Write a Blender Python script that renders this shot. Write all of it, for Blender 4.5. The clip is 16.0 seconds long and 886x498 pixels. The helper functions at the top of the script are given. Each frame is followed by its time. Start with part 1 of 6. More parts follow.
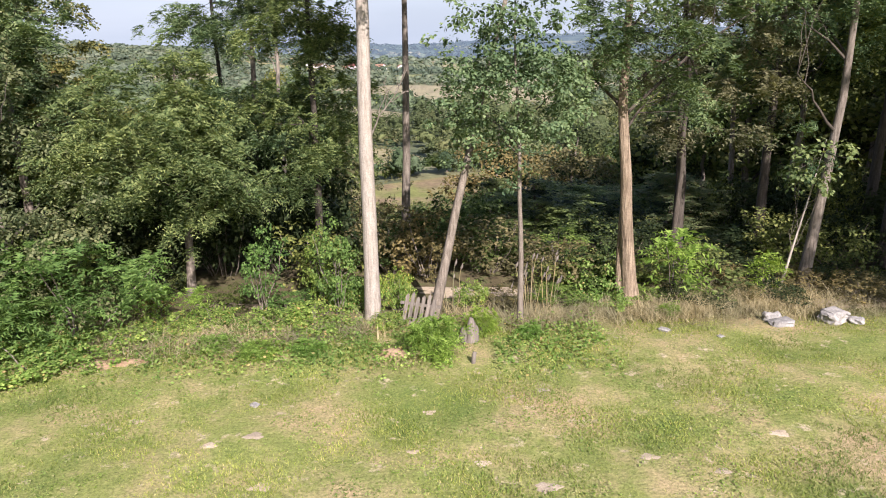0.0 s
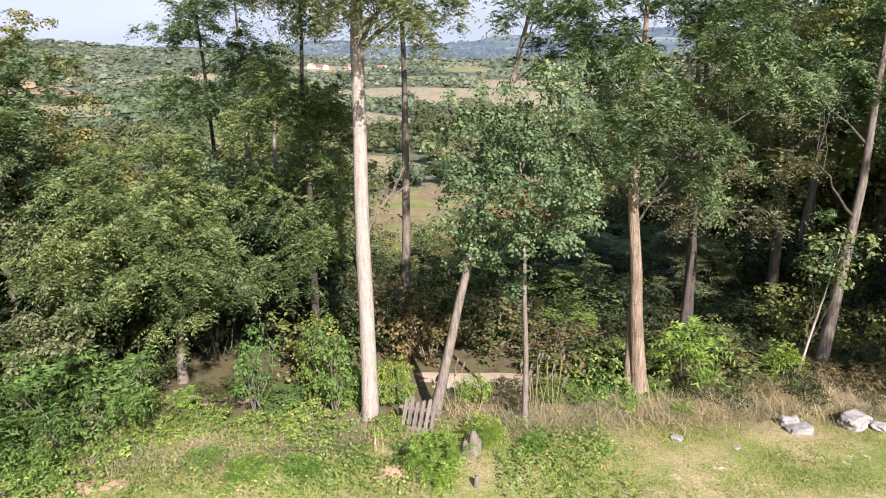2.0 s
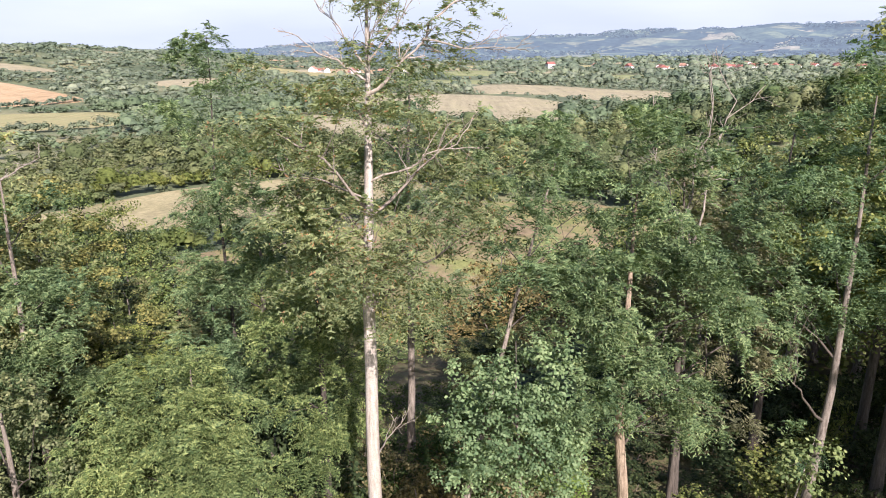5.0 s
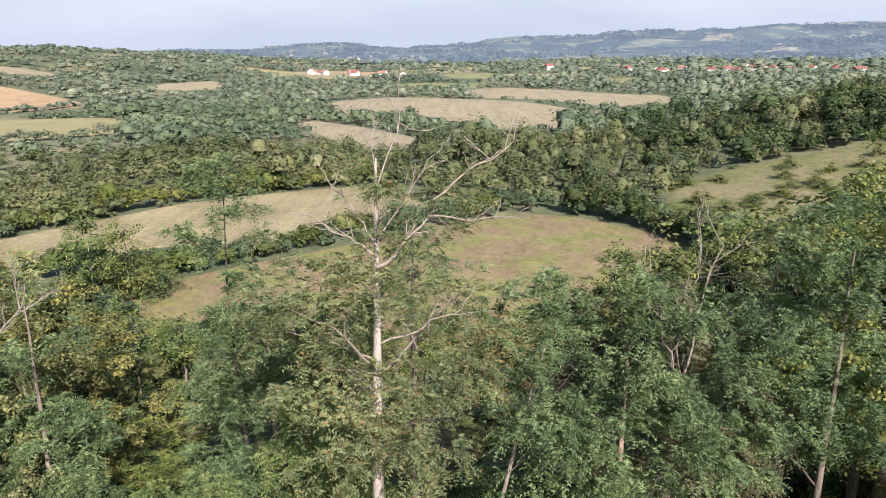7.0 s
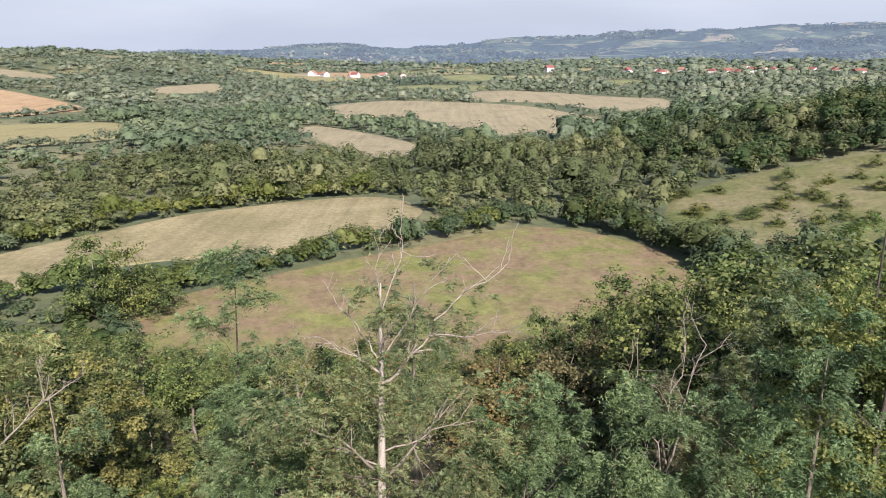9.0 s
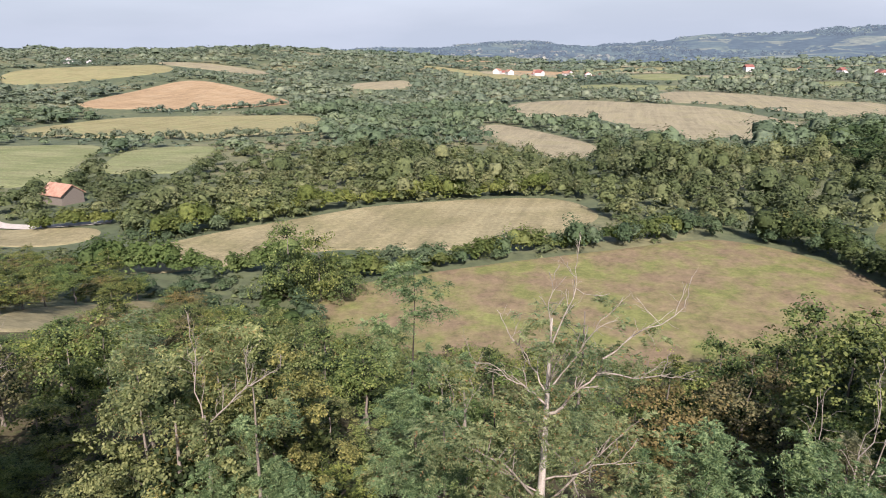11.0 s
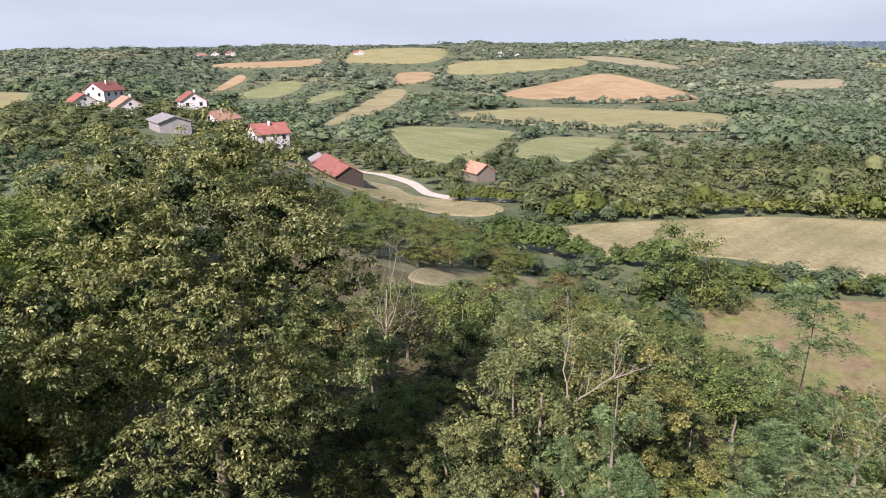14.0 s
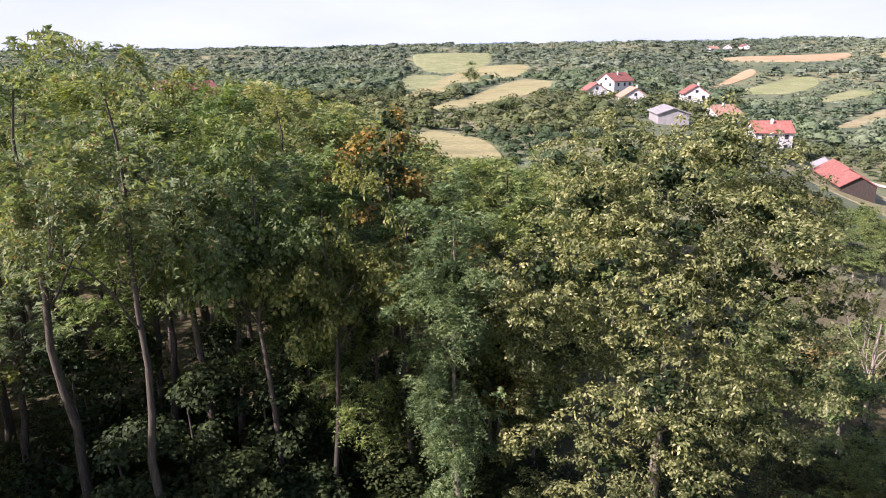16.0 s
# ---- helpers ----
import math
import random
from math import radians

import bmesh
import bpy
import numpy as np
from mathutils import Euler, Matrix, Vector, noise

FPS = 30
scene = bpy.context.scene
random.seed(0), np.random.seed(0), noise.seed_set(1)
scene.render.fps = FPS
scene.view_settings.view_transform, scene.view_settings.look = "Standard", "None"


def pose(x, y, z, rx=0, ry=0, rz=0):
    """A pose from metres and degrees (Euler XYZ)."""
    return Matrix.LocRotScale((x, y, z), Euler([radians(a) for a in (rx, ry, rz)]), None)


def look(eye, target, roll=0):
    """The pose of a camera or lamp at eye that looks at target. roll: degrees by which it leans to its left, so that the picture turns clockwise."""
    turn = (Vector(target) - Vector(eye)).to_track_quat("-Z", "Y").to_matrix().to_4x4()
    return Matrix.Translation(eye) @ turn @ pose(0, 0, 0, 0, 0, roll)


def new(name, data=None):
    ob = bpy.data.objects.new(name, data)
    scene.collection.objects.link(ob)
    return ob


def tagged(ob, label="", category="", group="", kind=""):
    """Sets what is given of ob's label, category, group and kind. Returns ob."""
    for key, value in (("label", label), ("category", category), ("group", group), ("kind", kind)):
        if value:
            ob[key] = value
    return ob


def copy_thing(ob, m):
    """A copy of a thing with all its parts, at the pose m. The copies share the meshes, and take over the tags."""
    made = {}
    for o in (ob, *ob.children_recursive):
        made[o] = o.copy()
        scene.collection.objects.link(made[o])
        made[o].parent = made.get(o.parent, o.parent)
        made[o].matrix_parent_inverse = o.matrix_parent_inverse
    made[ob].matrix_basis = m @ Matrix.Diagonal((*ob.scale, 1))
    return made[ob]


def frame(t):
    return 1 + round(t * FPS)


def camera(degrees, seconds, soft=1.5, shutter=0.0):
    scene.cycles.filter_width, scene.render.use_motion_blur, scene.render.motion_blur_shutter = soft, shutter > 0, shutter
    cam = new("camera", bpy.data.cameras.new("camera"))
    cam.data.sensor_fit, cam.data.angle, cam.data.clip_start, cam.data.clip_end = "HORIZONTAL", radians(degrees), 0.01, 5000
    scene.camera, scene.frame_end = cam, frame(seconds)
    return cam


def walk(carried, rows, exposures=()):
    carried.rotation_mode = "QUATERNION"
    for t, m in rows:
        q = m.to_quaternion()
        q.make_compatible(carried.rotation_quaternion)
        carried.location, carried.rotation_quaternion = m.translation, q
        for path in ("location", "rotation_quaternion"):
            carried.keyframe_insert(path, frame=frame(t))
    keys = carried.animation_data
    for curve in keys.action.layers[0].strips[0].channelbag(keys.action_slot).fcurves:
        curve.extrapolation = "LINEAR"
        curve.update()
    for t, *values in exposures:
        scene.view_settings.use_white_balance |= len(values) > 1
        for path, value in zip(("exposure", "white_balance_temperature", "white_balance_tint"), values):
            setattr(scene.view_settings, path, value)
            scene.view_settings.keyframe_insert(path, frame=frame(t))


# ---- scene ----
cam = camera(64.68, 16.0, 1.0)
PATH = [
    (0.0, pose(-0.000, 0.000, 5.000, 74.03, 0.74, -0.21)),
    (0.5, pose(0.036, 0.718, 5.427, 74.03, 0.74, -0.03)),
    (1.0, pose(0.015, 1.102, 5.955, 74.03, 0.74, -0.11)),
    (1.5, pose(0.031, 1.186, 6.464, 74.03, 0.74, -0.08)),
    (2.0, pose(0.034, 1.228, 6.752, 74.03, 0.74, -0.09)),
    (2.5, pose(0.050, 1.218, 7.484, 74.03, 0.74, 0.01)),
    (3.0, pose(0.045, 1.202, 8.356, 74.03, 0.74, 0.02)),
    (3.5, pose(0.035, 1.171, 9.235, 74.03, 0.74, -0.03)),
    (4.0, pose(0.031, 1.182, 10.100, 74.03, 0.74, -0.05)),
    (4.2, pose(0.056, 1.178, 10.445, 74.03, 0.74, 0.02)),
    (6.3, pose(-0.000, 1.279, 14.102, 74.03, 0.74, -0.04)),
    (6.5, pose(-0.010, 1.267, 14.463, 74.03, 0.74, -0.07)),
    (7.0, pose(-0.013, 1.227, 15.331, 74.03, 0.74, -0.07)),
    (7.5, pose(-0.003, 1.143, 16.035, 74.03, 0.74, -0.08)),
    (8.0, pose(0.021, 1.104, 16.810, 74.03, 0.74, -0.08)),
    (8.2, pose(0.031, 1.076, 17.099, 74.03, 0.74, -0.08)),
    (9.0, pose(0.030, 0.860, 18.160, 74.03, 0.74, -0.06)),
    (9.6, pose(0.030, 0.680, 18.750, 74.03, 0.74, 0.09)),
    (10.0, pose(0.020, 0.550, 19.020, 74.03, 0.74, 1.79)),
    (10.3, pose(0.016, 0.503, 19.092, 74.03, 0.74, 4.93)),
    (10.5, pose(0.010, 0.502, 19.103, 74.03, 0.74, 7.70)),
    (11.0, pose(-0.003, 0.495, 19.123, 74.03, 0.74, 14.51)),
    (11.5, pose(-0.020, 0.523, 19.120, 74.03, 0.74, 18.99)),
    (12.0, pose(-0.058, 0.545, 19.100, 74.03, 0.74, 21.02)),
    (12.5, pose(-0.089, 0.541, 19.098, 74.03, 0.74, 26.49)),
    (13.0, pose(-0.093, 0.547, 19.095, 74.03, 0.74, 32.58)),
    (13.5, pose(-0.093, 0.542, 19.087, 74.03, 0.74, 38.66)),
    (14.0, pose(-0.111, 0.514, 19.071, 74.03, 0.74, 46.37)),
    (14.5, pose(-0.141, 0.482, 19.059, 74.03, 0.74, 56.45)),
    (15.0, pose(-0.126, 0.465, 19.043, 74.03, 0.74, 66.64)),
    (15.5, pose(-0.140, 0.427, 19.002, 74.03, 0.74, 75.92)),
    (16.0, pose(-0.120, 0.449, 18.973, 74.03, 0.74, 85.14)),
]
walk(cam, PATH, ((0.0, 0.92, 6400, 24), (4.0, 1.2, 6300, 27), (8.0, 0.8, 6420, 24), (12.0, 0.74, 6430, 24), (14.0, 0.8, 6420, 26), (16.0, 1.24, 6350, 34)))

# ---- world and light ----
SUN_AZ, SUN_EL = 160.0, 37.0  # degrees: clockwise from +y, above the horizon
world = bpy.data.worlds.new("hazy_sky")
scene.world = world
world.use_nodes = True
wn = world.node_tree.nodes
sky = wn.new("ShaderNodeTexSky")
sky.sky_type = "NISHITA"
sky.sun_disc = False
sky.sun_elevation, sky.sun_rotation = radians(SUN_EL), radians(SUN_AZ)
sky.altitude, sky.air_density, sky.dust_density, sky.ozone_density = 200, 1.0, 1.5, 1.0
wn["Background"].inputs[1].default_value = 0.1
wl = world.node_tree.links
way = wn.new("ShaderNodeTexCoord")  # summer haze: a bright veil that thins out towards the zenith
split = wn.new("ShaderNodeSeparateXYZ")
wl.new(way.outputs["Generated"], split.inputs[0])
fade = wn.new("ShaderNodeMapRange")
fade.interpolation_type = "SMOOTHSTEP"
fade.inputs["From Min"].default_value, fade.inputs["From Max"].default_value = 0.0, 0.26
fade.inputs["To Min"].default_value, fade.inputs["To Max"].default_value = 1.0, 0.0
wl.new(split.outputs["Z"], fade.inputs[0])
cloud = wn.new("ShaderNodeTexNoise")
cloud.inputs["Scale"].default_value, cloud.inputs["Detail"].default_value = 2.2, 6.0
stretch = wn.new("ShaderNodeMapping")
stretch.inputs["Scale"].default_value = (1.0, 1.0, 5.0)
wl.new(way.outputs["Generated"], stretch.inputs[0])
wl.new(stretch.outputs[0], cloud.inputs["Vector"])
tone = wn.new("ShaderNodeValToRGB")
tone.color_ramp.elements[0].position, tone.color_ramp.elements[0].color = 0.4, (3.2, 3.85, 4.4, 1)
tone.color_ramp.elements[1].position, tone.color_ramp.elements[1].color = 0.7, (3.95, 4.6, 5.15, 1)
wl.new(cloud.outputs[0], tone.inputs[0])
veil = wn.new("ShaderNodeMix")
veil.data_type, veil.blend_type = "RGBA", "MIX"
wl.new(fade.outputs[0], veil.inputs[0])
wl.new(sky.outputs[0], veil.inputs[6])
wl.new(tone.outputs[0], veil.inputs[7])
wl.new(veil.outputs[2], wn["Background"].inputs[0])
sun = new("sun", bpy.data.lights.new("sun", "SUN"))
sun.data.energy, sun.data.angle, sun.data.color = 5.2, radians(0.6), (1.0, 0.955, 0.88)
a, e = radians(SUN_AZ), radians(SUN_EL)
sun.matrix_world = look((0, 0, 60), (-math.sin(a) * math.cos(e), -math.cos(a) * math.cos(e), 60 - math.sin(e)))


# ---- materials ----
def material(name):
    m = bpy.data.materials.new(name)
    m.use_nodes = True
    return m, m.node_tree.nodes, m.node_tree.links


def ramp(n, stops):
    r = n.new("ShaderNodeValToRGB")
    while len(r.color_ramp.elements) < len(stops):
        r.color_ramp.elements.new(0.5)
    for el, (p, c) in zip(r.color_ramp.elements, stops):
        el.position, el.color = p, (*c, 1)
    return r


def noise_tex(n, l, scale, detail=4.0, rough=0.55, coords="Object", stretch=None):
    t = n.new("ShaderNodeTexCoord")
    x = n.new("ShaderNodeTexNoise")
    x.inputs["Scale"].default_value, x.inputs["Detail"].default_value, x.inputs["Roughness"].default_value = scale, detail, rough
    if stretch:
        m = n.new("ShaderNodeMapping")
        m.inputs["Scale"].default_value = stretch
        l.new(t.outputs[coords], m.inputs[0])
        l.new(m.outputs[0], x.inputs["Vector"])
    else:
        l.new(t.outputs[coords], x.inputs["Vector"])
    return x


def mixed(n, l, kind, fac, a, b):
    m = n.new("ShaderNodeMix")
    m.data_type, m.blend_type = "RGBA", kind
    for sock, v in ((m.inputs[0], fac), (m.inputs[6], a), (m.inputs[7], b)):
        if isinstance(v, (int, float)):
            sock.default_value = v
        elif isinstance(v, tuple):
            sock.default_value = (*v, 1)
        else:
            l.new(v, sock)
    return m.outputs[2]


def leaf_material(name, dark, mid, light, rare=None, through_light=0.35, patch=0.5, tint=0.0, mottle=0.0):
    """Leaves: colour varies from leaf to leaf, in patches over the crown and from tree to tree; light passes through."""
    m, n, l = material(name)
    g = n.new("ShaderNodeNewGeometry")
    stops = [(0.0, dark), (0.45, mid), (0.88, light)]
    if rare:
        stops += [(0.93, light), (0.96, rare)]
    r = ramp(n, stops)
    l.new(g.outputs["Random Per Island"], r.inputs[0])
    patches = noise_tex(n, l, patch, 2.0)
    pr = ramp(n, [(0.3, (0.6, 0.67, 0.62)), (0.7, (1.32, 1.24, 1.04))])
    l.new(patches.outputs[0], pr.inputs[0])
    c = mixed(n, l, "MULTIPLY", 1.0, r.outputs[0], pr.outputs[0])
    o = n.new("ShaderNodeObjectInfo")
    tr = ramp(n, [(0.0, (0.8, 0.94, 0.93)), (0.35, (0.95, 1.0, 0.97)), (0.7, (1.04, 1.03, 0.94)), (1.0, (1.18, 1.1, 0.86))])
    l.new(o.outputs["Random"], tr.inputs[0])
    c = mixed(n, l, "MULTIPLY", 1.0, c, tr.outputs[0])
    if tint > 0:  # each tree of a wood has a green of its own
        at = n.new("ShaderNodeAttribute")
        at.attribute_name = "tint"
        tt = ramp(n, [(0.0, (0.62, 0.72, 0.66)), (0.35, (0.9, 0.98, 0.85)), (0.62, (1.08, 1.08, 1.1)), (0.85, (1.26, 1.22, 1.22)), (0.96, (1.3, 1.22, 1.05)), (1.0, (1.5, 1.12, 0.85))])
        l.new(at.outputs["Fac"], tt.inputs[0])
        c = mixed(n, l, "MULTIPLY", tint, c, tt.outputs[0])
    b = n["Principled BSDF"]
    if mottle > 0:  # leaf masses within each crown, too fine to build
        sprays = noise_tex(n, l, mottle, 4.0, 0.7)
        sr = ramp(n, [(0.32, (0.66, 0.68, 0.7)), (0.5, (1.0, 1.0, 1.0)), (0.68, (1.34, 1.32, 1.22))])
        l.new(sprays.outputs[0], sr.inputs[0])
        c = mixed(n, l, "MULTIPLY", 1.0, c, sr.outputs[0])
        bump = n.new("ShaderNodeBump")
        bump.inputs["Strength"].default_value, bump.inputs["Distance"].default_value = 0.7, 0.3 / mottle
        l.new(sprays.outputs[0], bump.inputs["Height"])
        l.new(bump.outputs[0], b.inputs["Normal"])
    l.new(c, b.inputs["Base Color"])
    b.inputs["Roughness"].default_value = 0.6
    b.inputs["Specular IOR Level"].default_value = 0.12
    if tint > 0:
        b.inputs["Roughness"].default_value = 0.8
        b.inputs["Specular IOR Level"].default_value = 0.1
    t = n.new("ShaderNodeBsdfTranslucent")
    tc = mixed(n, l, "MULTIPLY", 1.0, c, (1.25, 1.3, 0.55))
    l.new(tc, t.inputs[0])
    s = n.new("ShaderNodeMixShader")
    s.inputs[0].default_value = through_light
    l.new(b.outputs[0], s.inputs[1])
    l.new(t.outputs[0], s.inputs[2])
    l.new(s.outputs[0], n["Material Output"].inputs[0])
    return m


def rough_material(name, stops, scale, stretch=None, bump=0.3, roughness=0.85, fine=None, distance=0.02):
    m, n, l = material(name)
    x = noise_tex(n, l, scale, 8.0, 0.6, stretch=stretch)
    r = ramp(n, stops)
    l.new(x.outputs[0], r.inputs[0])
    c = r.outputs[0]
    if fine:
        y = noise_tex(n, l, fine, 3.0, 0.6)
        fr = ramp(n, [(0.3, (0.75, 0.75, 0.75)), (0.7, (1.2, 1.2, 1.2))])
        l.new(y.outputs[0], fr.inputs[0])
        c = mixed(n, l, "MULTIPLY", 1.0, c, fr.outputs[0])
    o = n.new("ShaderNodeObjectInfo")
    orr = ramp(n, [(0.0, (0.85, 0.85, 0.85)), (1.0, (1.12, 1.1, 1.08))])
    l.new(o.outputs["Random"], orr.inputs[0])
    c = mixed(n, l, "MULTIPLY", 1.0, c, orr.outputs[0])
    b = n["Principled BSDF"]
    l.new(c, b.inputs["Base Color"])
    b.inputs["Roughness"].default_value = roughness
    b.inputs["Specular IOR Level"].default_value = 0.2
    if bump:
        bm = n.new("ShaderNodeBump")
        bm.inputs["Strength"].default_value, bm.inputs["Distance"].default_value = bump, distance
        l.new(x.outputs[0], bm.inputs["Height"])
        l.new(bm.outputs[0], b.inputs["Normal"])
    return m


LOCUST = leaf_material("locust_leaves", (0.055, 0.090, 0.036), (0.132, 0.178, 0.065), (0.231, 0.270, 0.110), through_light=0.32)
BLUE_LOCUST = leaf_material("blue_green_locust_leaves", (0.046, 0.084, 0.046), (0.112, 0.168, 0.088), (0.205, 0.266, 0.146), through_light=0.3)
BROWN_LOCUST = leaf_material("browning_locust_leaves", (0.1, 0.095, 0.055), (0.18, 0.158, 0.098), (0.265, 0.228, 0.15), through_light=0.35)
SUMAC = leaf_material("fresh_green_leaves", (0.08, 0.14, 0.045), (0.145, 0.23, 0.07), (0.23, 0.32, 0.11), through_light=0.4)
LOCUST_DRY = leaf_material("dry_locust_leaves", (0.1, 0.14, 0.085), (0.17, 0.215, 0.128), (0.25, 0.285, 0.18), (0.28, 0.17, 0.11), 0.4)
BROAD = leaf_material("broad_leaves", (0.073, 0.098, 0.037), (0.134, 0.165, 0.059), (0.241, 0.260, 0.107), through_light=0.3)
GREY = leaf_material("grey_green_leaves", (0.065, 0.080, 0.036), (0.138, 0.152, 0.070), (0.248, 0.250, 0.122), through_light=0.3)
HAZEL = leaf_material("dull_hazel_leaves", (0.04, 0.06, 0.033), (0.095, 0.122, 0.07), (0.2, 0.225, 0.15), through_light=0.28)
PALE = leaf_material("pale_green_leaves", (0.077, 0.120, 0.062), (0.138, 0.194, 0.103), (0.219, 0.275, 0.155), through_light=0.3)
# shade put into the leaf colour, for crown insides and undergrowth
DEEP = leaf_material("shade_toned_leaves", (0.018, 0.03, 0.014), (0.034, 0.05, 0.023), (0.056, 0.074, 0.035), through_light=0.2)
BRIGHT = leaf_material("bright_green_leaves", (0.10, 0.18, 0.035), (0.20, 0.31, 0.07), (0.32, 0.44, 0.13), through_light=0.45)
YELLOWISH = leaf_material("yellowing_leaves", (0.075, 0.1, 0.042), (0.14, 0.168, 0.07), (0.225, 0.247, 0.12), (0.31, 0.285, 0.15), 0.4)
ASH = leaf_material("ash_leaves_with_seeds", (0.05, 0.062, 0.028), (0.17, 0.178, 0.075), (0.32, 0.3, 0.155), (0.47, 0.42, 0.27), 0.36)
AUTUMN = leaf_material("autumn_leaves", (0.085, 0.095, 0.035), (0.2, 0.15, 0.05), (0.36, 0.21, 0.065), (0.42, 0.2, 0.05))
RUSSET = leaf_material("brown_green_leaves", (0.09, 0.085, 0.045), (0.16, 0.138, 0.076), (0.24, 0.2, 0.118))
# haze in the leaf colours: WOODS slightly bluer, WOODS_FAR and WOODS_MID paler too
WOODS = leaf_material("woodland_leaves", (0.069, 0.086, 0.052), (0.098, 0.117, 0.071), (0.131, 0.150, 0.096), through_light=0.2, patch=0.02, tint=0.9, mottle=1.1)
WOODS_FAR = leaf_material("haze_tinted_far_leaves", (0.116, 0.141, 0.12), (0.14, 0.166, 0.14), (0.163, 0.19, 0.16), through_light=0.2, patch=0.006, tint=0.6, mottle=0.3)
WOODS_MID = leaf_material("haze_tinted_mid_leaves", (0.096, 0.121, 0.084), (0.121, 0.147, 0.103), (0.15, 0.178, 0.13), through_light=0.2, patch=0.01, tint=0.75, mottle=0.5)
OAK = leaf_material("oak_leaves", (0.038, 0.054, 0.029), (0.06, 0.082, 0.04), (0.095, 0.12, 0.06), through_light=0.2, patch=0.02, tint=0.9, mottle=1.0)
HEDGE = leaf_material("hedge_leaves", (0.07, 0.092, 0.038), (0.11, 0.135, 0.054), (0.15, 0.175, 0.074), patch=0.08, tint=0.8, mottle=1.6)
WEED = leaf_material("weed_leaves", (0.104, 0.182, 0.043), (0.192, 0.293, 0.080), (0.326, 0.416, 0.145), (0.503, 0.377, 0.189), 0.4, 0.6)
STRAW = leaf_material("dry_grass_blades", (0.24, 0.19, 0.125), (0.36, 0.295, 0.205), (0.47, 0.40, 0.29), through_light=0.25)
GRASS = leaf_material("grass_blades", (0.16, 0.215, 0.055), (0.25, 0.305, 0.09), (0.37, 0.39, 0.16), (0.50, 0.43, 0.24), 0.4, 0.45)
PALE_BARK = rough_material("pale_grey_bark", [(0.25, (0.19, 0.16, 0.125)), (0.5, (0.35, 0.315, 0.262)), (0.75, (0.44, 0.405, 0.35))], 7.0, (3.0, 3.0, 0.35), 0.5, 0.9, 40.0)
GREY_BARK = rough_material("grey_brown_bark", [(0.25, (0.075, 0.062, 0.048)), (0.5, (0.185, 0.16, 0.128)), (0.75, (0.29, 0.255, 0.208))], 8.0, (3.0, 3.0, 0.4), 0.6, 0.9, 40.0)
BROWN_BARK = rough_material("furrowed_brown_bark", [(0.3, (0.09, 0.068, 0.048)), (0.5, (0.23, 0.18, 0.125)), (0.7, (0.34, 0.275, 0.2))], 9.0, (3.0, 3.0, 0.22), 0.9, 0.9, 30.0, 0.05)
# dark bark; its tone also stands in for shade on limbs and wood trunks
DARK_BARK = rough_material("dark_and_shaded_bark", [(0.25, (0.032, 0.028, 0.022)), (0.5, (0.07, 0.06, 0.048)), (0.75, (0.12, 0.105, 0.085))], 8.0, (3.0, 3.0, 0.4), 0.6, 0.9, 40.0)
SOIL = rough_material("bare_dry_soil", [(0.3, (0.33, 0.27, 0.19)), (0.7, (0.46, 0.39, 0.29))], 6.0, None, 0.4, 0.95, 40.0)
DUST = rough_material("trodden_pale_earth", [(0.3, (0.24, 0.19, 0.13)), (0.7, (0.37, 0.31, 0.23))], 1.6, None, 0.5, 0.95, 18.0)
DEAD_WOOD = rough_material("bleached_dead_wood", [(0.3, (0.14, 0.12, 0.092)), (0.6, (0.3, 0.265, 0.215))], 9.0, (2.0, 2.0, 0.4), 0.3, 0.9)
OLD_WOOD = rough_material("weathered_grey_wood", [(0.3, (0.1, 0.086, 0.07)), (0.6, (0.2, 0.178, 0.148))], 12.0, (3.0, 3.0, 0.3), 0.4, 0.9)
STONE = rough_material("pale_limestone", [(0.3, (0.17, 0.165, 0.15)), (0.6, (0.35, 0.34, 0.32))], 4.0, None, 0.5, 0.9, 30.0)
EARTH = rough_material("reddish_bare_earth", [(0.3, (0.24, 0.15, 0.09)), (0.7, (0.42, 0.31, 0.2))], 3.0, None, 0.5, 0.95, 25.0)
TRACK = rough_material("pale_gravel_track", [(0.3, (0.48, 0.43, 0.36)), (0.7, (0.62, 0.58, 0.50))], 0.8, None, 0.2, 0.95, 8.0)
WHITEWASH = rough_material("white_render", [(0.3, (0.46, 0.45, 0.43)), (0.7, (0.6, 0.59, 0.57))], 0.6, None, 0.0, 0.8)
RED_TILE = rough_material("red_roof_tiles", [(0.3, (0.2, 0.078, 0.062)), (0.6, (0.27, 0.112, 0.09)), (0.8, (0.32, 0.17, 0.138))], 0.9, (1, 1, 1), 0.2, 0.85, 3.0)
OLD_TILE = rough_material("faded_orange_roof_tiles", [(0.3, (0.26, 0.14, 0.095)), (0.7, (0.38, 0.24, 0.17))], 0.9, None, 0.2, 0.85, 3.0)
DARK_WOOD = rough_material("dark_barn_boards", [(0.3, (0.03, 0.024, 0.02)), (0.7, (0.08, 0.065, 0.055))], 2.0, (4, 4, 0.3), 0.2, 0.85)
GREY_ROOF = rough_material("pale_grey_sheet_roof", [(0.3, (0.19, 0.187, 0.183)), (0.7, (0.27, 0.265, 0.258))], 0.8, None, 0.0, 0.7)
GLASS = rough_material("dark_window_glass", [(0.3, (0.02, 0.025, 0.03)), (0.7, (0.04, 0.045, 0.05))], 0.5, None, 0.0, 0.15)


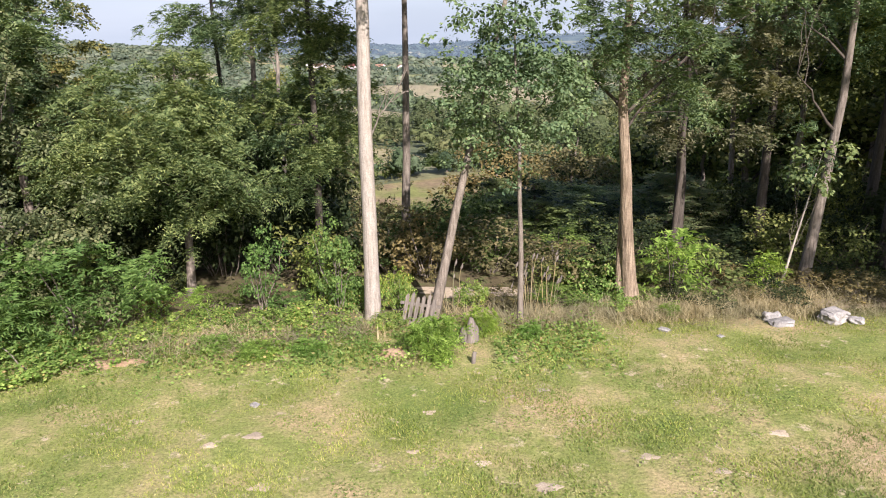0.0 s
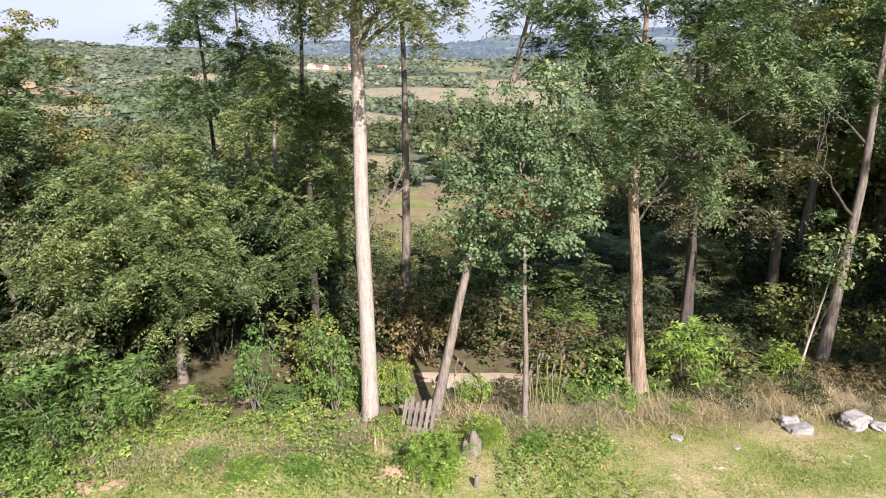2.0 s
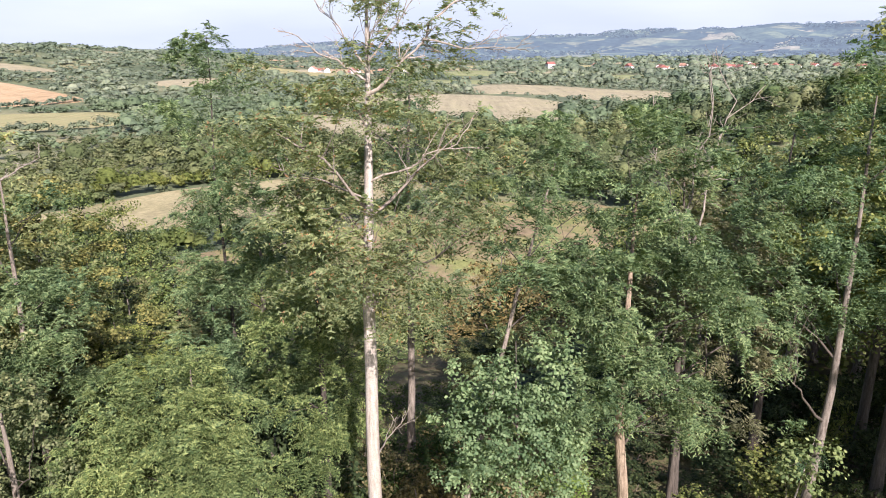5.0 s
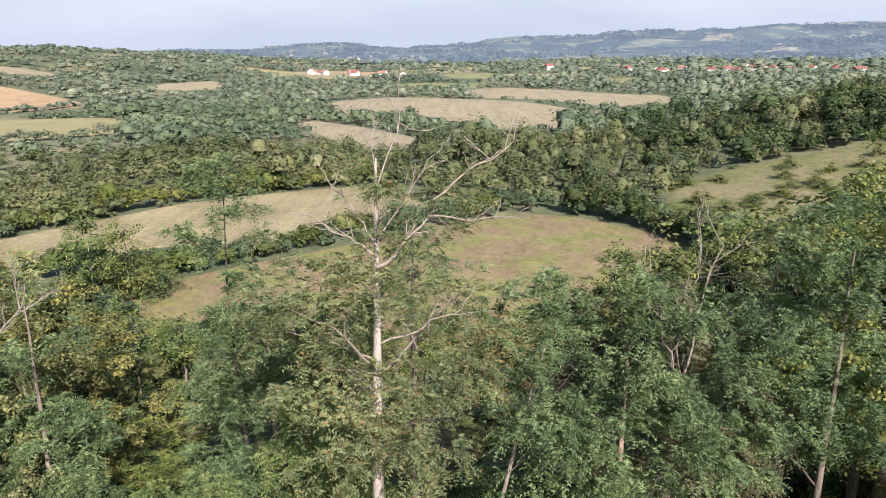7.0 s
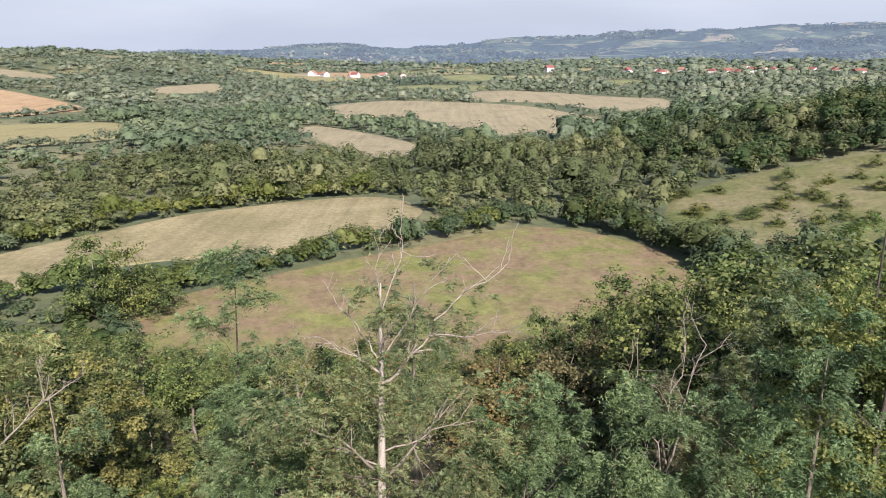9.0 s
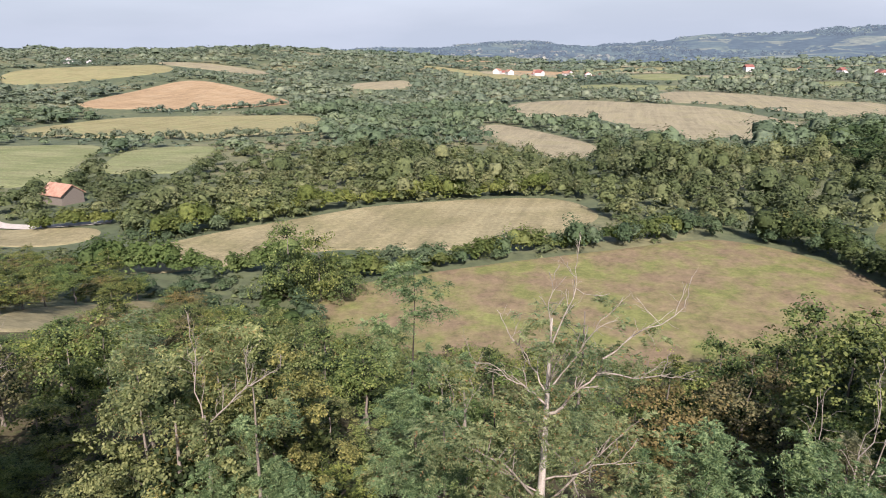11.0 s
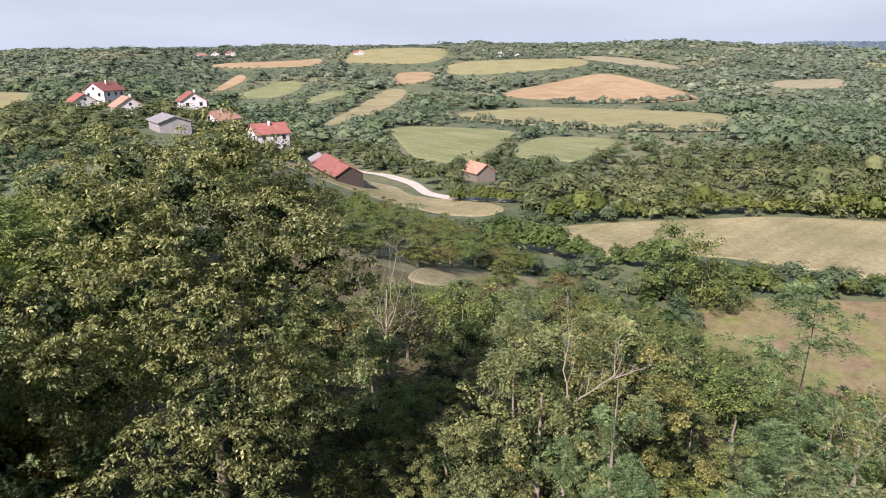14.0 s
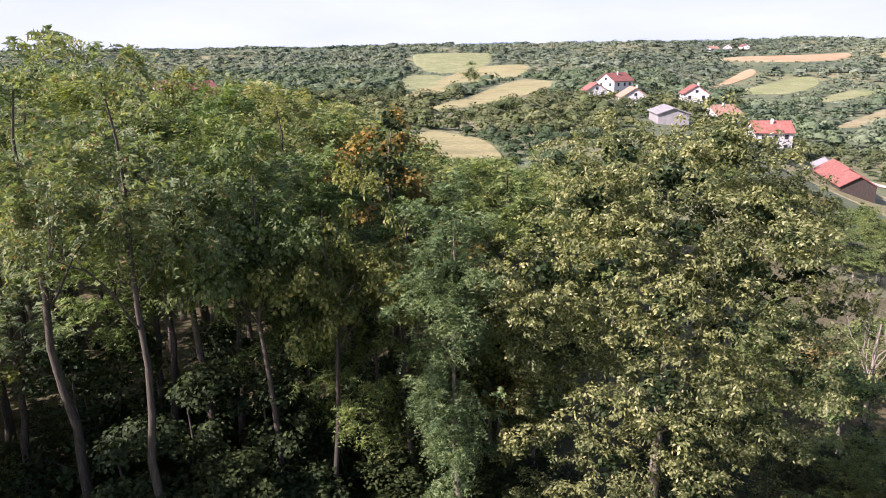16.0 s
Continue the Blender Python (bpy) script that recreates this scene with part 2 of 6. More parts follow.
def field_material(name, a, b, c, rows=(0.4, 0.02, 1.0), patch=0.05):
    """Crop or grass in a field: broad patches, and streaks along the way it was worked."""
    m, n, l = material(name)
    x = noise_tex(n, l, patch, 7.0, 0.66)
    r = ramp(n, [(0.40, a), (0.5, b), (0.60, c)])
    l.new(x.outputs[0], r.inputs[0])
    y = noise_tex(n, l, 0.8, 4.0, 0.6, stretch=rows)
    s = ramp(n, [(0.3, (0.82, 0.82, 0.82)), (0.7, (1.14, 1.14, 1.12))])
    l.new(y.outputs[0], s.inputs[0])
    z = noise_tex(n, l, 0.9, 6.0, 0.8)
    zs = ramp(n, [(0.34, (0.72, 0.74, 0.72)), (0.66, (1.26, 1.24, 1.2))])
    l.new(z.outputs[0], zs.inputs[0])
    k = mixed(n, l, "MULTIPLY", 1.0, r.outputs[0], s.outputs[0])
    k = mixed(n, l, "MULTIPLY", 1.0, k, zs.outputs[0])
    l.new(k, n["Principled BSDF"].inputs["Base Color"])
    n["Principled BSDF"].inputs["Roughness"].default_value = 0.95
    n["Principled BSDF"].inputs["Specular IOR Level"].default_value = 0.1
    return m


F_MEADOW = field_material("rough_meadow_grass", (0.2, 0.152, 0.094), (0.195, 0.168, 0.085), (0.172, 0.184, 0.066), (0.5, 0.3, 1), 0.11)
F_ROUGH = field_material("tussocky_slope_grass", (0.115, 0.138, 0.052), (0.155, 0.158, 0.072), (0.195, 0.178, 0.098), (0.6, 0.6, 1))
F_PASTURE = field_material("grazed_pasture", (0.215, 0.195, 0.105), (0.250, 0.220, 0.125), (0.280, 0.250, 0.145))
F_OLIVE = field_material("yellow_green_crop", (0.220, 0.205, 0.100), (0.260, 0.236, 0.122), (0.242, 0.238, 0.115))
F_ORANGE = field_material("tan_stubble", (0.30, 0.215, 0.125), (0.335, 0.24, 0.14), (0.355, 0.265, 0.16))
F_GREEN = field_material("green_crop", (0.165, 0.188, 0.085), (0.19, 0.207, 0.1), (0.215, 0.222, 0.115), (0.05, 0.4, 1))
F_STRAW = field_material("pale_straw_stubble", (0.235, 0.21, 0.135), (0.275, 0.245, 0.16), (0.265, 0.24, 0.145))


def ground_material():
    m, n, l = material("lawn_and_woodland_ground")
    t = n.new("ShaderNodeTexCoord")
    sep = n.new("ShaderNodeSeparateXYZ")
    l.new(t.outputs["Object"], sep.inputs[0])
    big = noise_tex(n, l, 0.55, 9.0, 0.68)
    mid = noise_tex(n, l, 2.6, 8.0, 0.7)
    fine = noise_tex(n, l, 22.0, 5.0, 0.7)
    lawn = ramp(n, [(0.34, (0.14, 0.19, 0.05)), (0.46, (0.22, 0.245, 0.08)), (0.54, (0.31, 0.28, 0.13)), (0.64, (0.42, 0.32, 0.19))])
    l.new(big.outputs[0], lawn.inputs[0])
    worn = ramp(n, [(0.58, (0, 0, 0)), (0.66, (1, 1, 1))])
    l.new(mid.outputs[0], worn.inputs[0])
    c = mixed(n, l, "MIX", worn.outputs[0], lawn.outputs[0], (0.47, 0.39, 0.27))
    fr = ramp(n, [(0.3, (0.5, 0.55, 0.5)), (0.7, (1.42, 1.38, 1.35))])
    l.new(fine.outputs[0], fr.inputs[0])
    c = mixed(n, l, "MULTIPLY", 1.0, c, fr.outputs[0])
    litter = ramp(n, [(0.35, (0.07, 0.055, 0.035)), (0.5, (0.13, 0.11, 0.06)), (0.65, (0.10, 0.12, 0.045))])
    l.new(mid.outputs[0], litter.inputs[0])
    add = n.new("ShaderNodeMath")
    add.operation = "MULTIPLY_ADD"
    l.new(mid.outputs[0], add.inputs[0])
    add.inputs[1].default_value = 3.0
    l.new(sep.outputs["Y"], add.inputs[2])
    edge = n.new("ShaderNodeMapRange")
    edge.inputs["From Min"].default_value, edge.inputs["From Max"].default_value = 14.6, 16.4
    l.new(add.outputs[0], edge.inputs[0])
    side = n.new("ShaderNodeMapRange")
    side.inputs["From Min"].default_value, side.inputs["From Max"].default_value = -11.5, -10.0
    side.inputs["To Min"].default_value, side.inputs["To Max"].default_value = 1.0, 0.0
    l.new(sep.outputs["X"], side.inputs[0])
    mx = n.new("ShaderNodeMath")
    mx.operation = "MAXIMUM"
    l.new(edge.outputs[0], mx.inputs[0])
    l.new(side.outputs[0], mx.inputs[1])
    c = mixed(n, l, "MIX", mx.outputs[0], c, litter.outputs[0])
    b = n["Principled BSDF"]
    l.new(c, b.inputs["Base Color"])
    b.inputs["Roughness"].default_value = 0.95
    b.inputs["Specular IOR Level"].default_value = 0.1
    bump = n.new("ShaderNodeBump")
    bump.inputs["Strength"].default_value, bump.inputs["Distance"].default_value = 0.6, 0.04
    l.new(fine.outputs[0], bump.inputs["Height"])
    l.new(bump.outputs[0], b.inputs["Normal"])
    return m


def land_material():
    m, n, l = material("distant_scrub_ground")
    x = noise_tex(n, l, 0.012, 5.0, 0.6)
    r = ramp(n, [(0.35, (0.06, 0.085, 0.04)), (0.5, (0.10, 0.12, 0.055)), (0.65, (0.19, 0.18, 0.09))])
    l.new(x.outputs[0], r.inputs[0])
    y = noise_tex(n, l, 0.35, 5.0, 0.65)
    fr = ramp(n, [(0.3, (0.6, 0.62, 0.6)), (0.7, (1.25, 1.22, 1.15))])
    l.new(y.outputs[0], fr.inputs[0])
    l.new(mixed(n, l, "MULTIPLY", 1.0, r.outputs[0], fr.outputs[0]), n["Principled BSDF"].inputs["Base Color"])
    n["Principled BSDF"].inputs["Roughness"].default_value = 0.95
    return m


def backdrop_material():
    """Hills kilometres away, with woods and pale fields; blue haze is put into colour and glow."""
    m, n, l = material("haze_glow_hills")
    t = n.new("ShaderNodeTexCoord")
    mp = n.new("ShaderNodeMapping")
    mp.inputs["Scale"].default_value = (0.008, 0.008, 0.0)
    l.new(t.outputs["Object"], mp.inputs[0])
    v = n.new("ShaderNodeTexVoronoi")
    v.inputs["Scale"].default_value = 0.9
    l.new(mp.outputs[0], v.inputs["Vector"])
    sepc = n.new("ShaderNodeSeparateColor")
    l.new(v.outputs["Color"], sepc.inputs[0])
    r = ramp(n, [(0.0, (0.04, 0.06, 0.055)), (0.5, (0.07, 0.09, 0.065)), (0.68, (0.105, 0.115, 0.08)), (0.88, (0.16, 0.15, 0.11))])
    r.color_ramp.interpolation = "CONSTANT"
    l.new(sepc.outputs[0], r.inputs[0])
    x = noise_tex(n, l, 0.004, 5.0, 0.65)
    xr = ramp(n, [(0.49, (0, 0, 0)), (0.51, (1, 1, 1))])
    l.new(x.outputs[0], xr.inputs[0])
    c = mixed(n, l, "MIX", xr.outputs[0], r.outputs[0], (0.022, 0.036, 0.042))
    y = noise_tex(n, l, 0.03, 6.0, 0.75)
    yr = ramp(n, [(0.35, (0.5, 0.55, 0.6)), (0.65, (1.5, 1.45, 1.35))])
    l.new(y.outputs[0], yr.inputs[0])
    c = mixed(n, l, "MULTIPLY", 1.0, c, yr.outputs[0])
    b = n["Principled BSDF"]
    l.new(c, b.inputs["Base Color"])
    b.inputs["Roughness"].default_value = 1.0
    b.inputs["Specular IOR Level"].default_value = 0.0
    # haze imitated by a faint blue emission
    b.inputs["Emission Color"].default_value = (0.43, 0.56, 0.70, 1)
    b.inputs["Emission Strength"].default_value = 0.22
    return m


LAND = land_material()


# ---- mesh helpers ----
def mesh_of(name, verts, faces, mat, smooth=False):
    """A mesh from an array of points and an array of faces that all have the same number of corners."""
    verts, faces = np.asarray(verts, np.float32), np.asarray(faces, np.int32)
    me = bpy.data.meshes.new(name)
    me.vertices.add(len(verts))
    me.vertices.foreach_set("co", verts.ravel())
    k = faces.shape[1]
    me.loops.add(faces.size)
    me.loops.foreach_set("vertex_index", faces.ravel())
    me.polygons.add(len(faces))
    me.polygons.foreach_set("loop_start", np.arange(0, faces.size, k, dtype=np.int32))
    if smooth:
        me.polygons.foreach_set("use_smooth", np.ones(len(faces), bool))
    me.update(calc_edges=True)
    me.materials.append(mat)
    return me


def part(name, data, mat, parent, label=""):
    """Links a bmesh or a mesh as one object under a thing or under a part."""
    if isinstance(data, bmesh.types.BMesh):
        me = bpy.data.meshes.new(name)
        data.to_mesh(me)
        data.free()
        me.materials.append(mat)
    else:
        me = data
    ob = new(name, me)
    ob.parent = parent
    return tagged(ob, label) if label else ob


def thing(name, at, label, category, group="", kind=""):
    ob = new(name)
    ob.empty_display_size = 0.3
    ob.location = at
    return tagged(ob, label, category, group, kind)


def unit(v):
    return v / np.maximum(np.linalg.norm(v, axis=-1, keepdims=True), 1e-9)


def tube(points, radii, sides=7):
    """A tapered round stem along a line of points: verts and quads."""
    p, r = np.asarray(points, float), np.asarray(radii, float)
    d = unit(np.gradient(p, axis=0))
    ref = np.where(np.abs(d[:, 2:3]) > 0.8, np.array([[1.0, 0, 0]]), np.array([[0, 0, 1.0]]))
    ref[:] = ref[len(ref) // 2]
    a = unit(np.cross(d, ref))
    b = np.cross(d, a)
    th = np.linspace(0, 2 * np.pi, sides, endpoint=False)
    v = p[:, None] + r[:, None, None] * (np.cos(th)[None, :, None] * a[:, None] + np.sin(th)[None, :, None] * b[:, None])
    k = len(p)
    i, j = np.meshgrid(np.arange(k - 1), np.arange(sides), indexing="ij")
    j2 = (j + 1) % sides
    f = np.stack([i * sides + j, i * sides + j2, (i + 1) * sides + j2, (i + 1) * sides + j], -1).reshape(-1, 4)
    return v.reshape(-1, 3), f


def joined(pieces):
    vs, fs, n = [], [], 0
    for v, f in pieces:
        vs.append(v)
        fs.append(f + n)
        n += len(v)
    return np.concatenate(vs), np.concatenate(fs)


def wander(rng, a, b, steps=7, sway=0.08, droop=0.0):
    """A line from a to b that sways like a branch."""
    a, b = np.asarray(a, float), np.asarray(b, float)
    t = np.linspace(0, 1, steps)[:, None]
    length = np.linalg.norm(b - a)
    w = np.cumsum(rng.normal(0, 1, (steps, 3)), 0) * sway * length / steps
    w -= w[0] + t * (w[-1] - w[0])
    out = a + t * (b - a) + w
    out[:, 2] += droop * length * np.sin(np.pi * t[:, 0])
    return out


def quad_leaves(c, axis, side, length, width):
    """Leaf blades, each a four-cornered blade from its foot to its tip."""
    length, width = np.reshape(length, (-1, 1)), np.reshape(width, (-1, 1))
    foot, tip = c - axis * length * 0.5, c + axis * length * 0.5
    belly = c - axis * length * 0.06
    v = np.stack([foot, belly + side * width * 0.5, tip, belly - side * width * 0.5], 1)
    return v.reshape(-1, 3), np.arange(len(c) * 4).reshape(-1, 4)


def tri_leaves(c, axis, side, length, width):
    """Small pointed leaflets, one triangle each."""
    length, width = np.reshape(length, (-1, 1)), np.reshape(width, (-1, 1))
    foot = c - axis * length * 0.5
    v = np.stack([foot - side * width * 0.5, foot + side * width * 0.5, c + axis * length * 0.5], 1)
    return v.reshape(-1, 3), np.arange(len(c) * 3).reshape(-1, 3)


def loose_leaves(rng, p, out, per, puff, size, flat=0.68, aspect=0.66):
    """Leaves on the skin of rounded puffs, each puff at one of the spots."""
    n = len(p) * per
    o = np.repeat(out, per, 0)
    u = unit(rng.normal(0, 0.8, (n, 3)) + o * 0.5 + (0, 0, 0.25))
    rp = np.repeat(puff * rng.uniform(0.6, 1.35, len(p)), per) * rng.uniform(0.45, 1.05, n)
    c = np.repeat(p, per, 0) + u * rp[:, None] * (1, 1, flat)
    nor = unit(u * 0.8 + rng.normal(0, 0.42, (n, 3)) + (0, 0, 0.6))
    axis = unit(u * 0.4 + rng.normal(0, 0.7, (n, 3)) + (0, 0, -0.35))
    side = unit(np.cross(axis, nor))
    axis = unit(np.cross(nor, side))
    s = size * rng.uniform(0.65, 1.3, n)
    return (tri_leaves if size > 0.25 else quad_leaves)(c, axis, side, s, s * aspect)


def fronds(rng, p, out, per, length, leaflet, pairs=5, droop=0.55, aspect=0.46):
    """Feathered leaves: leaflets in pairs along a drooping stalk."""
    n = len(p) * per
    base = np.repeat(p, per, 0) + rng.normal(0, length * 0.16, (n, 3))
    o = np.repeat(out, per, 0)
    d = unit(o * 0.55 + rng.normal(0, 0.8, (n, 3)) * (1, 1, 0.6) + (0, 0, 0.12))
    up = unit(np.array([0, 0, 1.0]) + rng.normal(0, 0.3, (n, 3)))
    s = unit(np.cross(d, up))
    ln = length * rng.uniform(0.7, 1.25, n)
    cs, ax, sd, sz = [], [], [], []
    for k in range(pairs):
        t = (k + 0.6) / pairs
        spot = base + d * (ln * t)[:, None] - np.array([0, 0, 1.0]) * (droop * ln * t * t)[:, None]
        for sign in (-1.0, 1.0):
            axis = unit(s * sign * 0.85 + d * 0.45 + rng.normal(0, 0.18, (n, 3)) + (0, 0, -0.22))
            size = leaflet * rng.uniform(0.8, 1.2, n) * (1.0 - 0.35 * abs(t - 0.45))
            cs.append(spot + axis * size[:, None] * 0.5)
            ax.append(axis)
            sd.append(unit(d + rng.normal(0, 0.2, (n, 3))))
            sz.append(size)
    c, axis, side, size = (np.concatenate(q) for q in (cs, ax, sd, sz))
    return tri_leaves(c, axis, side, size * 1.1, size * aspect * 1.15)


def crown_points(rng, lobes, count, shell=0.45):
    """Places for clumps of leaves near the skin of a crown made of rounded lobes (x, y, z, radius, height radius)."""
    lobes = np.asarray(lobes, float)
    w = lobes[:, 3] ** 1.4 * lobes[:, 4] ** 0.7
    k = rng.choice(len(lobes), count * 3, p=w / w.sum())
    u = unit(rng.normal(0, 1, (len(k), 3)))
    rad = (shell + (1 - shell) * rng.random(len(k)) ** 0.5) * (1 + 0.16 * np.sin(5 * u[:, 0] + 3 * u[:, 2] + k) + 0.12 * rng.normal(0, 1, len(k)))
    c, sc = lobes[k, :3], lobes[k][:, [3, 3, 4]]
    p = c + u * rad[:, None] * sc
    keep = np.ones(len(p), bool)
    for j, lo in enumerate(lobes):
        q = np.linalg.norm((p - lo[:3]) / lo[[3, 3, 4]], axis=1)
        keep &= (k == j) | (q > 0.62)
    p, u = p[keep][:count], unit(u[keep][:count] / sc[keep][:count])
    return p, unit(u + (0, 0, 0.25))


def bough_points(rng, lobes, count, shell=0.5, pad=0.55, per=7, thick=0.26):
    """Places for leaves on boughs: drooping, roughly level sprays that reach out from the crown, with gaps between them."""
    c, out = crown_points(rng, lobes, max(5, count // per), shell)
    n = len(c)
    a = unit(np.cross(out + (0.001, 0, 0), (0, 0, 1.0)))
    b = unit(out * (1, 1, 0.25) + (0, 0, -0.18))
    size = pad * rng.uniform(0.6, 1.3, n)
    k = np.repeat(np.arange(n), per)
    q, th = np.sqrt(rng.random(n * per)), rng.uniform(0, 2 * np.pi, n * per)
    flat = a[k] * (np.cos(th) * q * size[k])[:, None] * 0.85 + b[k] * (np.sin(th) * q * size[k])[:, None] * 1.25
    p = c[k] + flat + rng.normal(0, 1, (n * per, 3)) * (size[k] * thick)[:, None]
    p[:, 2] -= 0.55 * size[k] * q * q
    return p, unit(flat * 1.2 / size[k][:, None] + out[k] * 0.6 + (0, 0, 0.1))


# ---- the lie of the land ----
def sstep(t):
    t = np.clip(t, 0.0, 1.0)
    return t * t * (3.0 - 2.0 * t)


def height(x, y):
    """Ground height: a nearly level lawn, a steep wooded bank, the valley, low hills on both sides."""
    x, y = np.asarray(x, float), np.asarray(y, float)
    left = np.maximum(0.0, -x - 25.0)
    s = y - 15.0 - 0.35 * left
    z = -0.045 * np.clip(y, -20.0, 16.0) - 19.0 * sstep(s / 72.0) - 6.0 * sstep((s - 90.0) / 350.0)
    z = z + 21.0 * sstep((x - 35.0) / 150.0) * np.exp(-(((y - 230.0) / 130.0) ** 2))
    u = 0.85 * -x + 0.5 * y
    az = np.degrees(np.arctan2(-x, np.maximum(y, 1.0)))
    z = z + (20.0 - z) * sstep((u - 360.0) / 780.0) * sstep((az - 2.0) / 28.0)
    z = z + 4.5 * np.sin(u / 70.0 + 0.4) * np.sin((x + 1.4 * y) / 95.0) * sstep((u - 480.0) / 300.0) * sstep((az - 2.0) / 28.0)
    return z + 1.6 * np.sin(x / 61.0 + 0.7) * np.sin(y / 83.0) * sstep((np.hypot(x, y) - 150.0) / 250.0)


def ground_z(x, y):
    return float(height(x, y))


def polar(az, r):
    """x, y of a spot at az degrees to the left of +y and r metres off."""
    a = np.radians(az)
    return -np.sin(a) * r, np.cos(a) * r


def build_ground():
    radii = np.concatenate([np.linspace(0.005, 30, 90), np.geomspace(30.5, 4900, 190)])
    th = np.linspace(0, 2 * np.pi, 220, endpoint=False)
    x, y = radii[:, None] * np.cos(th), radii[:, None] * np.sin(th)
    z = height(x, y) + 0.03 * np.sin(x * 1.7) * np.sin(y * 2.1 + 1) * (radii[:, None] < 40)
    v = np.stack([x, y, z], -1).reshape(-1, 3)
    i, j = np.meshgrid(np.arange(len(radii) - 1), np.arange(220), indexing="ij")
    k = (j + 1) % 220
    f = np.stack([i * 220 + j, (i + 1) * 220 + j, (i + 1) * 220 + k, i * 220 + k], -1).reshape(-1, 4)
    me = mesh_of("ground", v, f, ground_material(), True)
    me.materials.append(LAND)
    me.polygons.foreach_set("material_index", (radii[:-1].repeat(220) > 75).astype(np.int32))
    tagged(new("ground", me), "mown lawn running into woodland floor and farmland", "ground", kind="structure")


build_ground()


def lumps(x, y, cell, seed):
    """Smooth uneven ground between -1 and 1, each lump about a cell wide."""
    g = np.random.default_rng(seed).uniform(-1, 1, (128, 128))
    u, w = x / cell + 61.3, y / cell + 11.7
    i, j = np.floor(u).astype(int), np.floor(w).astype(int)
    a, b = sstep(u - i), sstep(w - j)
    i, j, i2, j2 = i % 128, j % 128, (i + 1) % 128, (j + 1) % 128
    return (g[i, j] * (1 - a) + g[i2, j] * a) * (1 - b) + (g[i, j2] * (1 - a) + g[i2, j2] * a) * b


def hills(A, R):
    """Hills beyond the valley, about two kilometres away and more: x, y, z for an azimuth in degrees and a distance."""
    top = np.interp(A, [-60, -36, -26, -17, -12, -9, 0, 10, 22, 34, 60, 150], [1.6, 1.35, 1.15, 1.05, 0.75, 0.5, 0.25, 0.2, -0.15, -0.1, 0.1, 0.0])
    x, y = polar(A, R)
    t = (R - 1900) / 2400
    lump = lumps(x, y, 520, 8) + 0.5 * lumps(x, y, 230, 9) + 0.3 * lumps(x, y, 110, 10)
    rise = sstep(t) * 0.9 + 0.10 * t
    base = np.interp(A, [-60, 10, 40, 150], [-24, -24, 8, 8])
    z = base + (17 + np.tan(np.radians(top)) * R - base) * rise + lump * (5 + 30 * sstep(t * 2.2) * np.interp(A, [-60, -5, 15, 150], [1.0, 0.8, 0.35, 0.35]))
    return x, y, z


BACKDROP = backdrop_material()


def build_backdrop():
    A, R = np.meshgrid(np.linspace(-60, 150, 1260), np.linspace(1900, 4300, 42))
    x, y, z = hills(A, R)
    v = np.stack([x, y, z], -1).reshape(-1, 3)
    i, j = np.meshgrid(np.arange(41), np.arange(1259), indexing="ij")
    f = np.stack([i * 1260 + j, i * 1260 + j + 1, (i + 1) * 1260 + j + 1, (i + 1) * 1260 + j], -1).reshape(-1, 4)
    tagged(new("backdrop", mesh_of("backdrop", v, f, BACKDROP, True)), "wooded hills on the horizon, blue haze in their colour", "hills", kind="structure")


build_backdrop()


def build_hill_woods():
    """Woods on the far hills: clumps of crowns, in patches between the fields."""
    rng = np.random.default_rng(6)
    A, R = rng.uniform(-45, 100, 16000), np.sqrt(rng.uniform(1950**2, 4200**2, 16000))
    x, y, z = hills(A, R)
    k = (lumps(x, y, 230, 12) + 0.6 * lumps(x, y, 90, 13)) > 0.05
    x, y, z = x[k], y[k], z[k]
    n, per = len(x), 9
    u = unit(rng.normal(0, 1, (n, per, 3)) + (0, 0, 0.4))
    s = rng.uniform(0.7, 1.35, (n, 1, 1))
    c = (np.stack([x, y, z + 4], -1)[:, None] + u * s * (15, 15, 8)).reshape(-1, 3)
    u = u.reshape(-1, 3)
    nor = unit(u + (0, 0, 0.7))
    side = unit(np.cross(unit(rng.normal(0, 1, (n * per, 3))), nor))
    w = 11 * rng.uniform(0.7, 1.3, n * per)
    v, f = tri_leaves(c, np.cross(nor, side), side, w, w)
    tagged(new("distant_hill_woods", mesh_of("distant_hill_woods", v, f, BACKDROP)), "woods on the far hills, blue haze in their colour", "woods", kind="stuff")


build_hill_woods()

# ---- fields ----
OUTLINES = []


def smooth_outline(pts, per=14):
    p = np.asarray(pts, float)
    a, b, c = np.roll(p, 1, 0), p, np.roll(p, -1, 0)
    d = np.roll(p, -2, 0)
    out = []
    for t in np.linspace(0, 1, per, endpoint=False):
        out.append(0.5 * (2 * b + (c - a) * t + (2 * a - 5 * b + 4 * c - d) * t * t + (3 * b - a - 3 * c + d) * t**3))
    return np.stack(out, 1).reshape(-1, 2)


